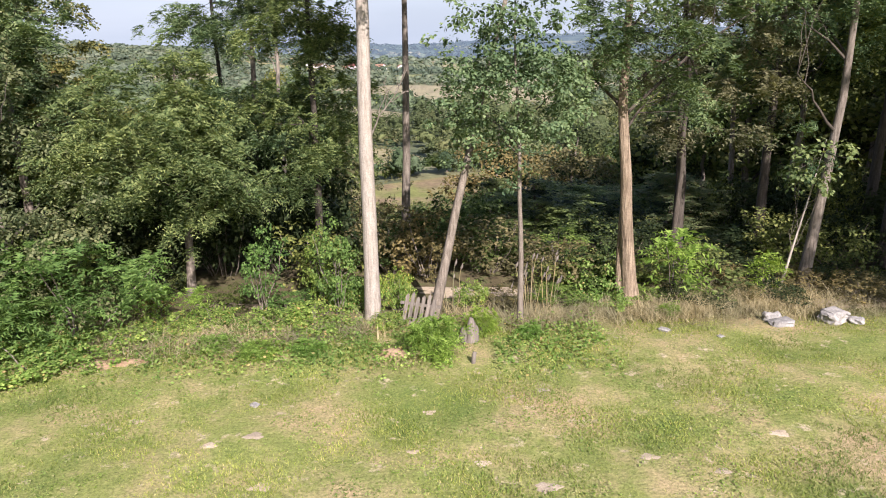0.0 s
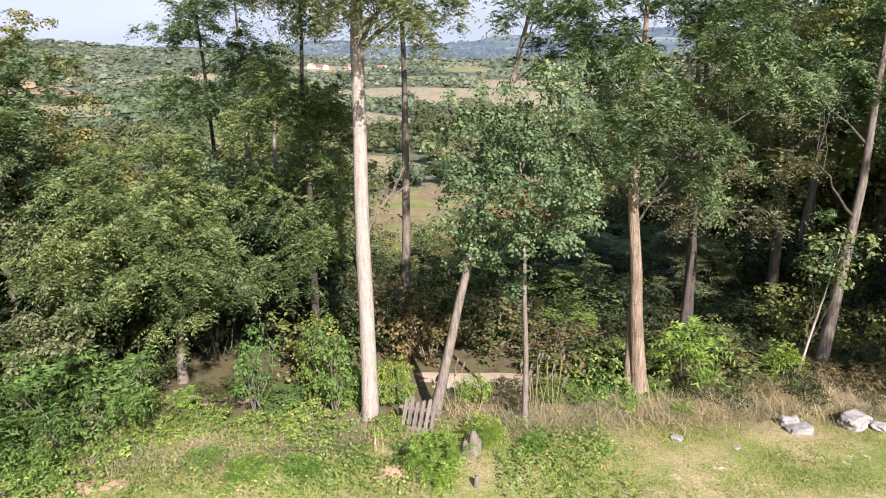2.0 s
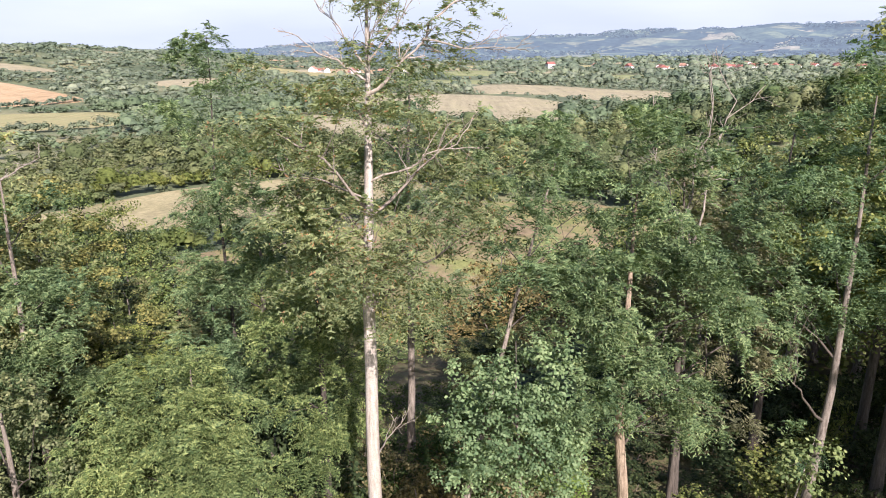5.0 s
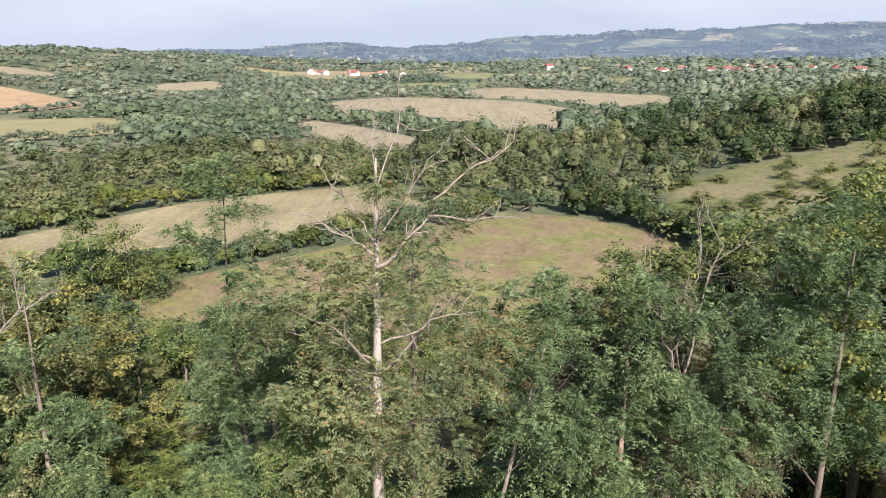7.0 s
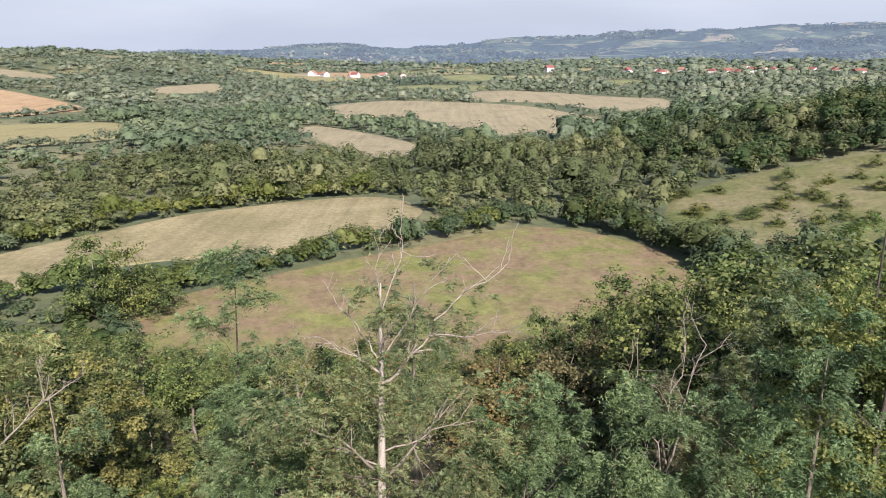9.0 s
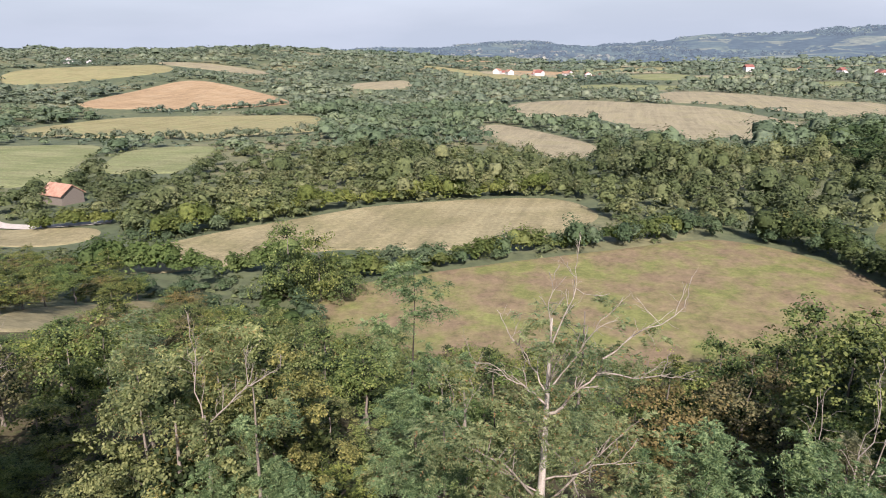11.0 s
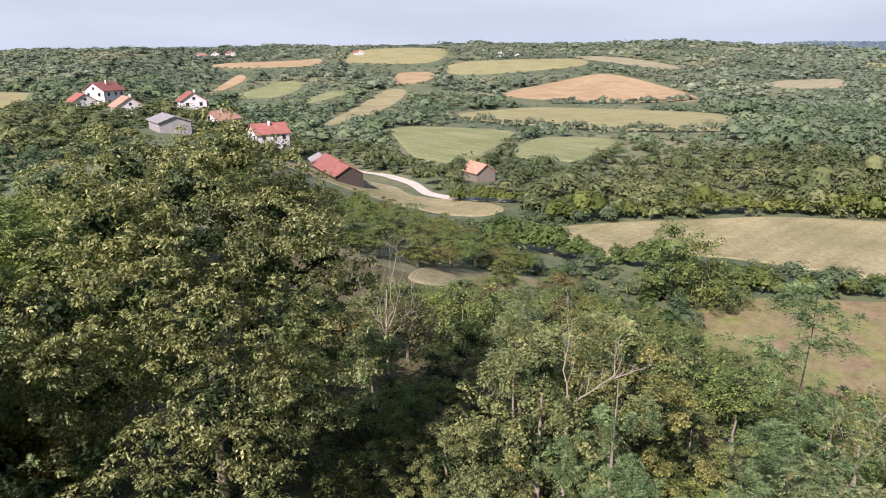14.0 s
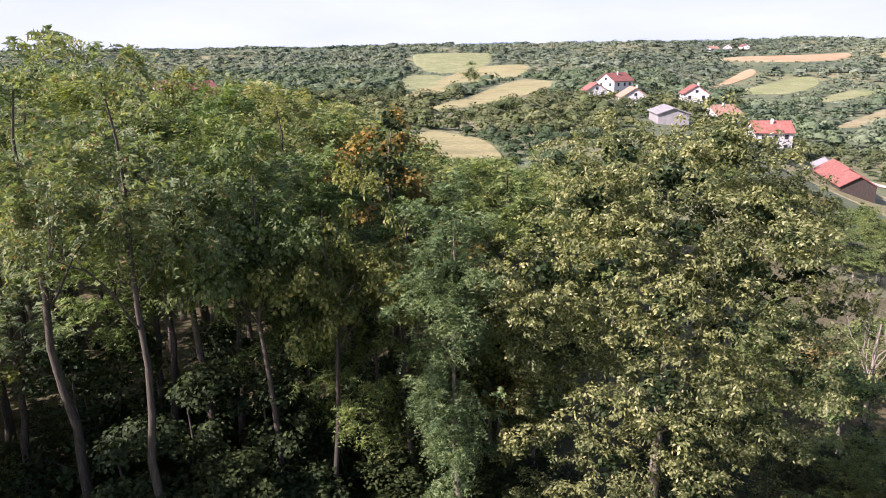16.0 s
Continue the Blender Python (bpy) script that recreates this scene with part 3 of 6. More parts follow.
def field(pts, mat, label, lift=0.12, heart=None):
    o = smooth_outline(pts)
    OUTLINES.append(o)
    c = np.asarray(heart if heart else o.mean(0), float)
    k, rings = len(o), 28
    t = np.linspace(1, 0.0005, rings)
    xy = c + (o - c)[None] * t[:, None, None]
    lift = lift + 0.1
    z = height(xy[..., 0], xy[..., 1]) + lift
    z[0] -= lift * 1.5
    v = np.concatenate([xy, z[..., None]], -1).reshape(-1, 3)
    i, j = np.meshgrid(np.arange(rings - 1), np.arange(k), indexing="ij")
    j2 = (j + 1) % k
    f = np.stack([i * k + j, i * k + j2, (i + 1) * k + j2, (i + 1) * k + j], -1).reshape(-1, 4)
    ob = new("field", mesh_of("field", v, f, mat, True))
    return tagged(ob, label, "field", kind="structure")


field([(-46, 104), (-26, 122), (0, 140), (16, 151), (26, 150), (35, 142), (43, 126), (40, 95), (28, 78), (0, 68), (-25, 72), (-42, 88)], F_MEADOW, "rough meadow with brown, yellow and green grass", 0.1, (0, 105))
field([(-95, 101), (-93, 124), (-74, 153), (-58, 172), (-21, 190), (-5, 172), (-12, 150), (-28, 133), (-56, 126), (-70, 113), (-83, 104)], F_PASTURE, "smooth pale grazed pasture inside hedges", 0.1, (-60, 138))
field([(-60, 53), (-65, 64), (-69, 85), (-60, 79), (-54, 58), (-54, 47)], F_PASTURE, "small strip of pale grass on the bank", 0.15)
field([(-305, 296), (-328, 337), (-316, 410), (-216, 452), (-180, 395), (-159, 346), (-189, 305), (-246, 296)], F_OLIVE, "wide yellow-green crop field", 0.3)
field([(-396, 446), (-427, 611), (-380, 624), (-272, 544), (-284, 496), (-343, 446)], F_ORANGE, "tan stubble field on the hillside", 0.3)
field([(-275, 226), (-274, 249), (-228, 265), (-198, 220), (-176, 183), (-189, 170), (-224, 190)], F_GREEN, "green crop field with faint rows", 0.25)
field([(-176, 204), (-202, 253), (-175, 273), (-151, 216), (-151, 205)], F_GREEN, "green crop field with faint rows", 0.25)
field([(-612, 607), (-547, 742), (-474, 661), (-537, 539)], F_OLIVE, "pale yellow field under the ridge", 0.4)
field([(-727, 530), (-860, 663), (-770, 725), (-637, 598), (-684, 505)], F_OLIVE, "pale yellow field under the ridge", 0.4)
field([(-487, 405), (-587, 496), (-570, 530), (-486, 441)], F_ORANGE, "small tan stubble field", 0.4)
field([(-324, 220), (-447, 358), (-441, 380), (-378, 310), (-318, 230)], F_PASTURE, "long pale strip field on the slope", 0.3)
field([(-573, 784), (-518, 801), (-428, 796), (-418, 742), (-494, 738)], F_STRAW, "pale straw field near the ridge", 0.4)
field([(-437, 279), (-472, 323), (-458, 336), (-429, 285)], F_GREEN, "small green field between woods", 0.3)
field([(-82, 395), (-67, 409), (-16, 335), (-16, 279), (-32, 284), (-67, 354)], F_STRAW, "pale straw field among the woods", 0.3)
field([(-95, 595), (-54, 636), (4, 598), (70, 541), (99, 440), (49, 369), (21, 391), (-26, 480), (-75, 481)], F_STRAW, "broad pale straw field in the valley", 0.3)
field([(30, 723), (69, 747), (153, 648), (193, 620), (157, 501), (121, 507), (78, 575), (30, 607)], F_STRAW, "long pale straw field in the valley", 0.3)
field([(-286, 721), (-269, 840), (-232, 750), (-258, 673)], F_STRAW, "small straw field in the valley", 0.4)
field([(-857, 39), (-964, 87), (-891, 131), (-631, 93), (-573, 39)], F_GREEN, "green hillside field", 0.4)
field([(-518, 17), (-538, 43), (-425, 39), (-352, 13)], F_GREEN, "green hillside field", 0.3)
field([(-250, 16), (-297, 38), (-455, 90), (-396, 98), (-303, 66), (-239, 24)], F_OLIVE, "yellow-green strip field", 0.3)
field([(-321, 11), (-588, 66), (-622, 126), (-501, 95), (-408, 50), (-306, 22)], F_OLIVE, "yellow-green strip field", 0.3, (-440, 58))
field([(-115, 3), (-170, 9), (-166, 18), (-149, 23), (-118, 20)], F_OLIVE, "yellow-green field behind the wood", 0.2)
field([(-465, 196), (-612, 320), (-583, 313), (-520, 246)], F_ORANGE, "narrow tan field on the slope", 0.3)
field([(-503, 257), (-556, 342), (-513, 327), (-476, 282)], F_GREEN, "small green field on the slope", 0.3)
field([(-752, 371), (-755, 506), (-661, 428), (-670, 356)], F_ORANGE, "tan field below the ridge", 0.4)
field([(50, 143), (57, 173), (80, 188), (125, 182), (142, 150), (112, 126), (74, 124)], F_ROUGH, "rough grassy slope with scattered shrubs", 0.25)
rng = np.random.default_rng(5)
for n in range(26):
    az0, r0 = rng.uniform(-38, 16), rng.uniform(850, 1900)
    cx, cy = polar(az0, r0)
    w, d = rng.uniform(25, 70), rng.uniform(30, 90)
    turn = rng.uniform(-0.5, 0.5)
    box = [(-w, -d * 0.6), (-w * 0.8, d * 0.7), (w * 0.9, d), (w, -d * 0.8)]
    pts = [(cx + p * math.cos(turn) - q * math.sin(turn), cy + p * math.sin(turn) + q * math.cos(turn)) for p, q in box]
    field(pts, (F_STRAW, F_OLIVE, F_GREEN, F_ORANGE)[n % 4], "far field across the valley", 0.6)


def in_fields(x, y, outlines):
    hit = np.zeros(len(x), bool)
    for o in outlines:
        lo, hi = o.min(0), o.max(0)
        idx = np.where((x > lo[0]) & (x < hi[0]) & (y > lo[1]) & (y < hi[1]) & ~hit)[0]
        if not len(idx):
            continue
        px, py = x[idx], y[idx]
        ins = np.zeros(len(idx), bool)
        q = np.roll(o, -1, 0)
        for (x1, y1), (x2, y2) in zip(o, q):
            cross = ((y1 > py) != (y2 > py)) & (px < (x2 - x1) * (py - y1) / (y2 - y1 + 1e-12) + x1)
            ins ^= cross
        hit[idx[ins]] = True
    return hit


# ---- track to the hamlet ----
def ribbon(line, width, lift):
    p = np.asarray(line, float)
    t = np.linspace(0, len(p) - 1, 60)
    q = np.stack([np.interp(t, np.arange(len(p)), p[:, k]) for k in (0, 1)], -1)
    for _ in range(6):
        q[1:-1] = (q[:-2] + 2 * q[1:-1] + q[2:]) / 4
    d = unit(np.gradient(q, axis=0))
    s = np.stack([-d[:, 1], d[:, 0]], -1)
    wv = width * (1 + 0.12 * np.sin(t * 3.1))[:, None]
    rows = [q - s * wv, q - s * wv * 0.3, q + s * wv * 0.3, q + s * wv]
    v = np.stack(rows, 1)
    z = height(v[..., 0], v[..., 1]) + lift
    v = np.concatenate([v, z[..., None]], -1).reshape(-1, 3)
    i, j = np.meshgrid(np.arange(59), np.arange(3), indexing="ij")
    f = np.stack([i * 4 + j, i * 4 + j + 1, (i + 1) * 4 + j + 1, (i + 1) * 4 + j], -1).reshape(-1, 4)
    return v, f, q


rv, rf, ROAD = ribbon([(-205, 140), (-187, 138), (-175, 141), (-157, 137), (-142, 129), (-132, 129), (-118, 138)], 1.9, 0.25)
tagged(new("road", mesh_of("road", rv, rf, TRACK, True)), "winding pale gravel track to the hamlet", "road", kind="structure")
field([(-160, 92), (-178, 118), (-160, 130), (-142, 125), (-118, 132), (-112, 120), (-135, 104)], F_PASTURE, "grassy plot beside the track", 0.12)


# ---- woods, hedges ----
def clump_trees(rng, x, y, rad, tall, per, leaf, base=0.0, core=0.55, sides=7):
    """Many small trees at once: for each a rounded, uneven crown of leaf clumps from near the ground up."""
    n = len(x)
    z = height(x, y)
    u = unit(rng.normal(0, 1, (n, per, 3)))
    u[..., 2] = np.abs(u[..., 2]) * 1.15 - 0.35
    u = unit(u)
    heaps = unit(rng.normal(0, 1, (n, 7, 3)) * (1, 1, 0.8) + (0, 0, 0.25)) * rng.uniform(0.35, 0.72, (n, 7, 1))
    pick = rng.integers(0, 7, (n, per))
    u = np.take_along_axis(heaps, pick[..., None], 1) + u * rng.uniform(0.28, 0.5, (n, per, 1)) * np.take_along_axis(rng.uniform(0.7, 1.25, (n, 7, 1)), pick[..., None], 1)
    rr = np.ones((n, per))
    c = np.stack([
        x[:, None] + u[..., 0] * rr * rad[:, None],
        y[:, None] + u[..., 1] * rr * rad[:, None],
        z[:, None] + tall[:, None] * (0.5 + base) + u[..., 2] * rr * tall[:, None] * 0.5,
    ], -1).reshape(-1, 3)
    c[:, 2] = np.maximum(c[:, 2], np.repeat(z, per) + 0.2)
    o = unit(u.reshape(-1, 3))
    m = len(c)
    axis = unit(rng.normal(0, 0.8, (m, 3)) + (0, 0, -0.2))
    nor = unit(o * 0.8 + rng.normal(0, 0.28, (m, 3)) + (0, 0, 0.9))
    side = unit(np.cross(axis, nor))
    axis = unit(np.cross(nor, side))
    s = np.repeat(leaf, per) * rng.uniform(0.6, 1.35, m)
    v, f = tri_leaves(c, axis, side, s * 1.15, s)
    shade = np.clip(rng.beta(1.6, 2.0, n), 0, 1)
    # the closed inside of each crown: an uneven dome
    k = sides
    if k == 0:
        return v, f, np.repeat(shade, per * 3)
    rows = 3 if k > 5 else 2
    th = np.linspace(0, 2 * np.pi, k, endpoint=False)
    ph = np.radians([-25, 15, 52] if rows == 3 else [-15, 35])
    ring = np.stack([np.cos(ph)[:, None] * np.cos(th + np.array([0, 0.45, 0])[:rows, None]), np.cos(ph)[:, None] * np.sin(th + np.array([0, 0.45, 0])[:rows, None]), np.repeat(np.sin(ph)[:, None], k, 1)], -1).reshape(-1, 3)
    ring = np.concatenate([ring, [(0, 0, 1.0)]])
    kk = len(ring)
    lump = core * rng.uniform(0.78, 1.12, (n, kk))
    d = np.stack([x[:, None] + ring[:, 0] * lump * rad[:, None], y[:, None] + ring[:, 1] * lump * rad[:, None], z[:, None] + tall[:, None] * (0.5 + base) + ring[:, 2] * lump * tall[:, None] * 0.5], -1)
    cell = []
    for row in range(rows - 1):
        for q in range(k):
            q2 = (q + 1) % k
            cell += [(row * k + q, row * k + q2, (row + 1) * k + q2), (row * k + q, (row + 1) * k + q2, (row + 1) * k + q)]
    cell += [((rows - 1) * k + q, (rows - 1) * k + (q + 1) % k, kk - 1) for q in range(k)]
    f2 = np.asarray(cell)[None] + (np.arange(n) * kk)[:, None, None] + len(v)
    return np.concatenate([v, d.reshape(-1, 3)]), np.concatenate([f, f2.reshape(-1, 3)]), np.concatenate([np.repeat(shade, per * 3), np.repeat(shade, kk)])


def grove(name, v, f, tint, mat):
    me = mesh_of(name, v, f, mat, True)
    me.attributes.new("tint", "FLOAT", "POINT").data.foreach_set("value", tint.astype(np.float32))
    return new(name, me)


def scatter(rng, r0, r1, spacing, az0=-42.0, az1=125.0):
    area = math.radians(az1 - az0) * (r1 * r1 - r0 * r0) / 2
    n = int(area / spacing**2)
    r = np.sqrt(rng.uniform(r0 * r0, r1 * r1, n))
    return polar(rng.uniform(az0, az1, n), r)


HOUSE_SPOTS = []


def free(x, y, margin, near=()):
    """Keeps woods off the fields and the strips before them, the track, the yards and the houses."""
    grown = [o + unit(o - o.mean(0)) * margin for o in OUTLINES]
    ok = ~in_fields(x, y, grown)
    for k in near:
        ok &= ~in_fields(x * (1 + k), y * (1 + k), OUTLINES)
    spots = [(q[0], q[1], 4.5, 4, 24) for q in ROAD[::3]] + [(hx, hy, r, r * 0.7, depth) for hx, hy, r, depth in HOUSE_SPOTS]
    for hx, hy, r, half, depth in spots:
        ok &= np.hypot(x - hx, y - hy) > r
        k = np.hypot(hx, hy)
        along, across = (x * hx + y * hy) / k, (x * hy - y * hx) / k
        ok &= ~((np.abs(across) < half) & (along < k) & (along > k - depth))
    return ok


# ---- houses ----
def box_bm(x0, x1, y0, y1, z0, z1):
    b = bmesh.new()
    bmesh.ops.create_cube(b, size=1)
    for v in b.verts:
        v.co = ((x0 + x1) / 2 + v.co.x * (x1 - x0), (y0 + y1) / 2 + v.co.y * (y1 - y0), (z0 + z1) / 2 + v.co.z * (z1 - z0))
    return b


def gable_bm(w, d, z0, rise, over, thick=0.25):
    """Two roof slopes along y with eaves and thickness."""
    b = bmesh.new()
    h = [(-w / 2 - over, z0 - over * rise / (w / 2)), (0, z0 + rise), (w / 2 + over, z0 - over * rise / (w / 2))]
    ring = h + [(p, q + thick) for p, q in reversed(h)]
    fr = [b.verts.new((p, -d / 2 - over, q)) for p, q in ring]
    bk = [b.verts.new((p, d / 2 + over, q)) for p, q in ring]
    for i in range(6):
        j = (i + 1) % 6
        b.faces.new((fr[i], fr[j], bk[j], bk[i]))
    for s in (fr, bk):
        b.faces.new((s[0], s[1], s[4], s[5]))
        b.faces.new((s[1], s[2], s[3], s[4]))
    bmesh.ops.recalc_face_normals(b, faces=b.faces)
    return b


def house_bm(w, d, z1, rise):
    """Walls with the gables closed up to the ridge, sunk a little into the slope."""
    b = bmesh.new()
    prof = [(-w / 2, -1.5), (w / 2, -1.5), (w / 2, z1), (0, z1 + rise), (-w / 2, z1)]
    fr = [b.verts.new((p, -d / 2, q)) for p, q in prof]
    bk = [b.verts.new((p, d / 2, q)) for p, q in prof]
    b.faces.new(fr)
    b.faces.new(list(reversed(bk)))
    for i in range(5):
        j = (i + 1) % 5
        b.faces.new((fr[j], fr[i], bk[i], bk[j]))
    bmesh.ops.recalc_face_normals(b, faces=b.faces)
    return b


def house(at, turn, w, d, storeys, label, wall_mat, roof_mat, rise=None, windows=True, chimney=True, name="house", category="house", clear=None):
    x, y = at
    HOUSE_SPOTS.append((x, y, *(clear or (11, 42 if np.hypot(x, y) < 205 else 15))))
    t = thing(name, (x, y, ground_z(x, y)), label, category, "houses of the hamlet")
    t.rotation_euler = (0, 0, radians(turn))
    z1, rise = 2.8 * storeys, rise or w * 0.32
    wall = part("wall", house_bm(w, d, z1, rise), wall_mat, t)
    roof = part("roof", gable_bm(w, d, z1 + 0.05, rise, 0.5), roof_mat, t)
    if chimney:
        part("chimney", box_bm(0.9, 1.5, -0.3, 0.3, z1 + rise * 0.4, z1 + rise + 0.9), wall_mat, roof)
    if windows:
        def pane(cx, cy, cz, ww, hh, on_gable):
            if on_gable:
                s = 1 if cy > 0 else -1
                f = box_bm(cx - ww / 2 - 0.12, cx + ww / 2 + 0.12, min(cy, cy + s * 0.06), max(cy, cy + s * 0.06), cz - hh / 2 - 0.12, cz + hh / 2 + 0.12)
                g = box_bm(cx - ww / 2, cx + ww / 2, min(cy + s * 0.02, cy + s * 0.08), max(cy + s * 0.02, cy + s * 0.08), cz - hh / 2, cz + hh / 2)
            else:
                s = 1 if cx > 0 else -1
                f = box_bm(min(cx, cx + s * 0.06), max(cx, cx + s * 0.06), cy - ww / 2 - 0.12, cy + ww / 2 + 0.12, cz - hh / 2 - 0.12, cz + hh / 2 + 0.12)
                g = box_bm(min(cx + s * 0.02, cx + s * 0.08), max(cx + s * 0.02, cx + s * 0.08), cy - ww / 2, cy + ww / 2, cz - hh / 2, cz + hh / 2)
            win = part("window", f, WHITEWASH, t)
            part("pane", g, GLASS, win)
        for st in range(storeys):
            cz = 1.5 + 2.8 * st
            for cx in (-w * 0.27, w * 0.27):
                for cy in (-d / 2, d / 2):
                    pane(cx, cy, cz, 1.1, 1.3, True)
            for cy in (-d * 0.28, d * 0.05, d * 0.33):
                for cx in (-w / 2, w / 2):
                    pane(cx, cy, cz, 1.1, 1.3, False)
        for cy in (-d / 2, d / 2):
            pane(0, cy, z1 + rise * 0.3, 1.0, 1.0, True)
    return t


big_house = house((-198, 113), -10, 8.5, 10.5, 2, "two-storey white house with a red tiled roof", WHITEWASH, RED_TILE)
part("balcony", box_bm(-4.1, 4.1, -6.5, -5.26, 2.7, 3.6), WHITEWASH, big_house, "white balcony across the gable")
house((-214, 122), 60, 8, 10, 1, "small house with a red tiled roof", WHITEWASH, RED_TILE)
house((-168, 116), 70, 8.5, 15, 1, "long barn with a bright red roof", DARK_WOOD, RED_TILE, 2.6, False, False, "barn", "barn")
house((-156, 111), 72, 7.5, 11, 1, "dark board barn with a faded red roof", DARK_WOOD, RED_TILE, 2.2, False, False, "barn", "barn")
house((-148, 156), 75, 6.5, 9, 1, "old hut with a faded orange tiled roof", OLD_WOOD, OLD_TILE, 2.3, False, False, "hut", "hut", (7, 15))
house((-240, 118), 20, 9, 11, 1, "white house with a brown tiled roof", WHITEWASH, OLD_TILE)
house((-262, 118), 75, 9, 11, 2, "white house with a red tiled roof", WHITEWASH, RED_TILE)
house((-245, 88), 80, 9, 12, 1, "house with a pale red tiled roof", WHITEWASH, OLD_TILE)
house((-286, 95), 30, 9, 11, 2, "white house with a red tiled roof", WHITEWASH, RED_TILE)
house((-278, 84), 85, 8, 11, 1, "house with a red tiled roof", WHITEWASH, RED_TILE)
house((-188, 78), 80, 8, 13, 1, "shed with a pale grey sheet roof", GREY_ROOF, GREY_ROOF, 1.4, False, False, "shed", "shed")
house((-183, 122), 65, 6, 8, 1, "grey-roofed outbuilding beside the barns", OLD_WOOD, GREY_ROOF, 1.5, False, False, "shed", "shed")
house((-640, 715), 40, 11, 16, 1, "white farmhouse with a red roof on the ridge", WHITEWASH, RED_TILE)
house((-622, 728), 40, 7, 10, 1, "white outbuilding on the ridge", WHITEWASH, GREY_ROOF, None, False, False)
house((-742, 560), 70, 10, 14, 1, "farmhouse with a red roof on the ridge", WHITEWASH, RED_TILE)
house((-860, 424), 60, 10, 16, 1, "farmhouse with a red roof on the ridge", WHITEWASH, RED_TILE)
house((-840, 395), 20, 9, 14, 1, "farmhouse with a red roof on the ridge", WHITEWASH, OLD_TILE)
house((-880, 455), 80, 9, 14, 1, "farmhouse with a red roof on the ridge", WHITEWASH, RED_TILE)
rng = np.random.default_rng(11)
for vx, vy, wide, count in ((-150, 1178, 70, 8), (-60, 1105, 16, 2), (410, 1170, 70, 7), (590, 1240, 80, 9), (-235, -62, 30, 3)):
    for n in range(count):
        house((vx + rng.uniform(-wide, wide), vy + rng.uniform(-18, 18)), rng.uniform(0, 180), rng.uniform(9, 12), rng.uniform(11, 16), int(rng.integers(1, 3)),
              "white village house with a red roof", WHITEWASH, (RED_TILE, OLD_TILE)[n % 2], None, False, False)


# ---- woods and hedges in the distance ----
def woods(name, label, seed, r0, r1, spacing, rad, tall, per, leaf, mat, margin, extra=None, az0=-42.0, az1=125.0, near=()):
    rng = np.random.default_rng(seed)
    x, y = scatter(rng, r0, r1, spacing, az0, az1)
    k = free(x, y, margin, near) & (noise_field(x, y) > -1.05)
    if extra is not None:
        k &= extra(x, y)
    x, y = x[k], y[k]
    s = rng.choice([0.5, 0.75, 1.0, 1.3, 1.7], len(x), p=[0.3, 0.3, 0.24, 0.12, 0.04]) * rng.uniform(0.85, 1.2, len(x)) * np.clip(1 + 0.3 * noise_field(x + 500, y), 0.7, 1.3)
    side = np.degrees(np.arctan2(-x, y))
    low = np.interp(side, [-20, 5, 25, 40, 70, 125], [1.0, 0.9, 0.72, 0.6, 0.5, 0.5])  # lower scrub on the farmed hills
    v, f, tint = clump_trees(rng, x, y, rad * s ** 0.8, tall * s * low, per, np.full(len(x), leaf * 0.95) * s ** 0.4, 0.0, 0.58 if spacing > 6.6 else 0.48, 0 if name == "scrub" else 5 if spacing > 6.6 else 7)
    return tagged(grove(name, v, f, tint, mat), label, "woods", kind="stuff")


def noise_field(x, y):
    return np.sin(x / 23 + 1.3) * np.sin(y / 31 + x / 57) + 0.5 * np.sin(x / 9.1 + y / 13.7) * np.sin(y / 11.3 - x / 17)


def beyond_bank(x, y):
    """Off the plateau and the near bank, which have trees of their own."""
    return ~((x > -92) & (x < 55) & (y < 76 + 0.25 * np.maximum(0, -x - 20))) & ~((x < -8) & (x > -92) & (y < 44))


def far_house(x, y, turn, w, d, h, roof):
    """A farmhouse far across the valley: walls and a gabled roof."""
    t = thing("farmhouse", (x, y, ground_z(x, y)), "small far-off white farmhouse with a tiled roof", "house", "far-off houses")
    t.rotation_euler = (0, 0, radians(turn))
    part("wall", box_bm(-w / 2, w / 2, -d / 2, d / 2, -1.5, h), WHITEWASH, t)
    b = bmesh.new()
    e = 0.5
    lo = [b.verts.new(p) for p in ((-w / 2 - e, -d / 2 - e, h), (w / 2 + e, -d / 2 - e, h), (w / 2 + e, d / 2 + e, h), (-w / 2 - e, d / 2 + e, h))]
    hi = [b.verts.new((-w / 2 - e, 0, h + d * 0.38)), b.verts.new((w / 2 + e, 0, h + d * 0.38))]
    for q in ((lo[0], lo[1], hi[1], hi[0]), (lo[2], lo[3], hi[0], hi[1]), (lo[1], lo[2], hi[1]), (lo[3], lo[0], hi[0]), (lo[3], lo[2], lo[1], lo[0])):
        b.faces.new(q)
    part("roof", b, roof, t)


rng = np.random.default_rng(61)
for az, r in [(-14.5, 1250), (-16.8, 1180), (-20.5, 1150), (-21.4, 1200), (-22.3, 1120), (-23.0, 1230), (-23.9, 1160), (-24.6, 1260), (-26.0, 1200), (-28.5, 1220), (-30.0, 1150), (-11.8, 1300), (-8.4, 1350)]:
    x, y = polar(az, r)
    far_house(float(x), float(y), rng.uniform(0, 90), rng.uniform(12, 18), rng.uniform(9, 12), rng.uniform(4.5, 7.5), RED_TILE if rng.random() < 0.7 else OLD_TILE)
def off_plot(x, y):
    """Leaves the grass below the hamlet open."""
    az, r = np.degrees(np.arctan2(-x, y)), np.hypot(x, y)
    return beyond_bank(x, y) & ~((az > 43) & (az < 63) & (r > 104))


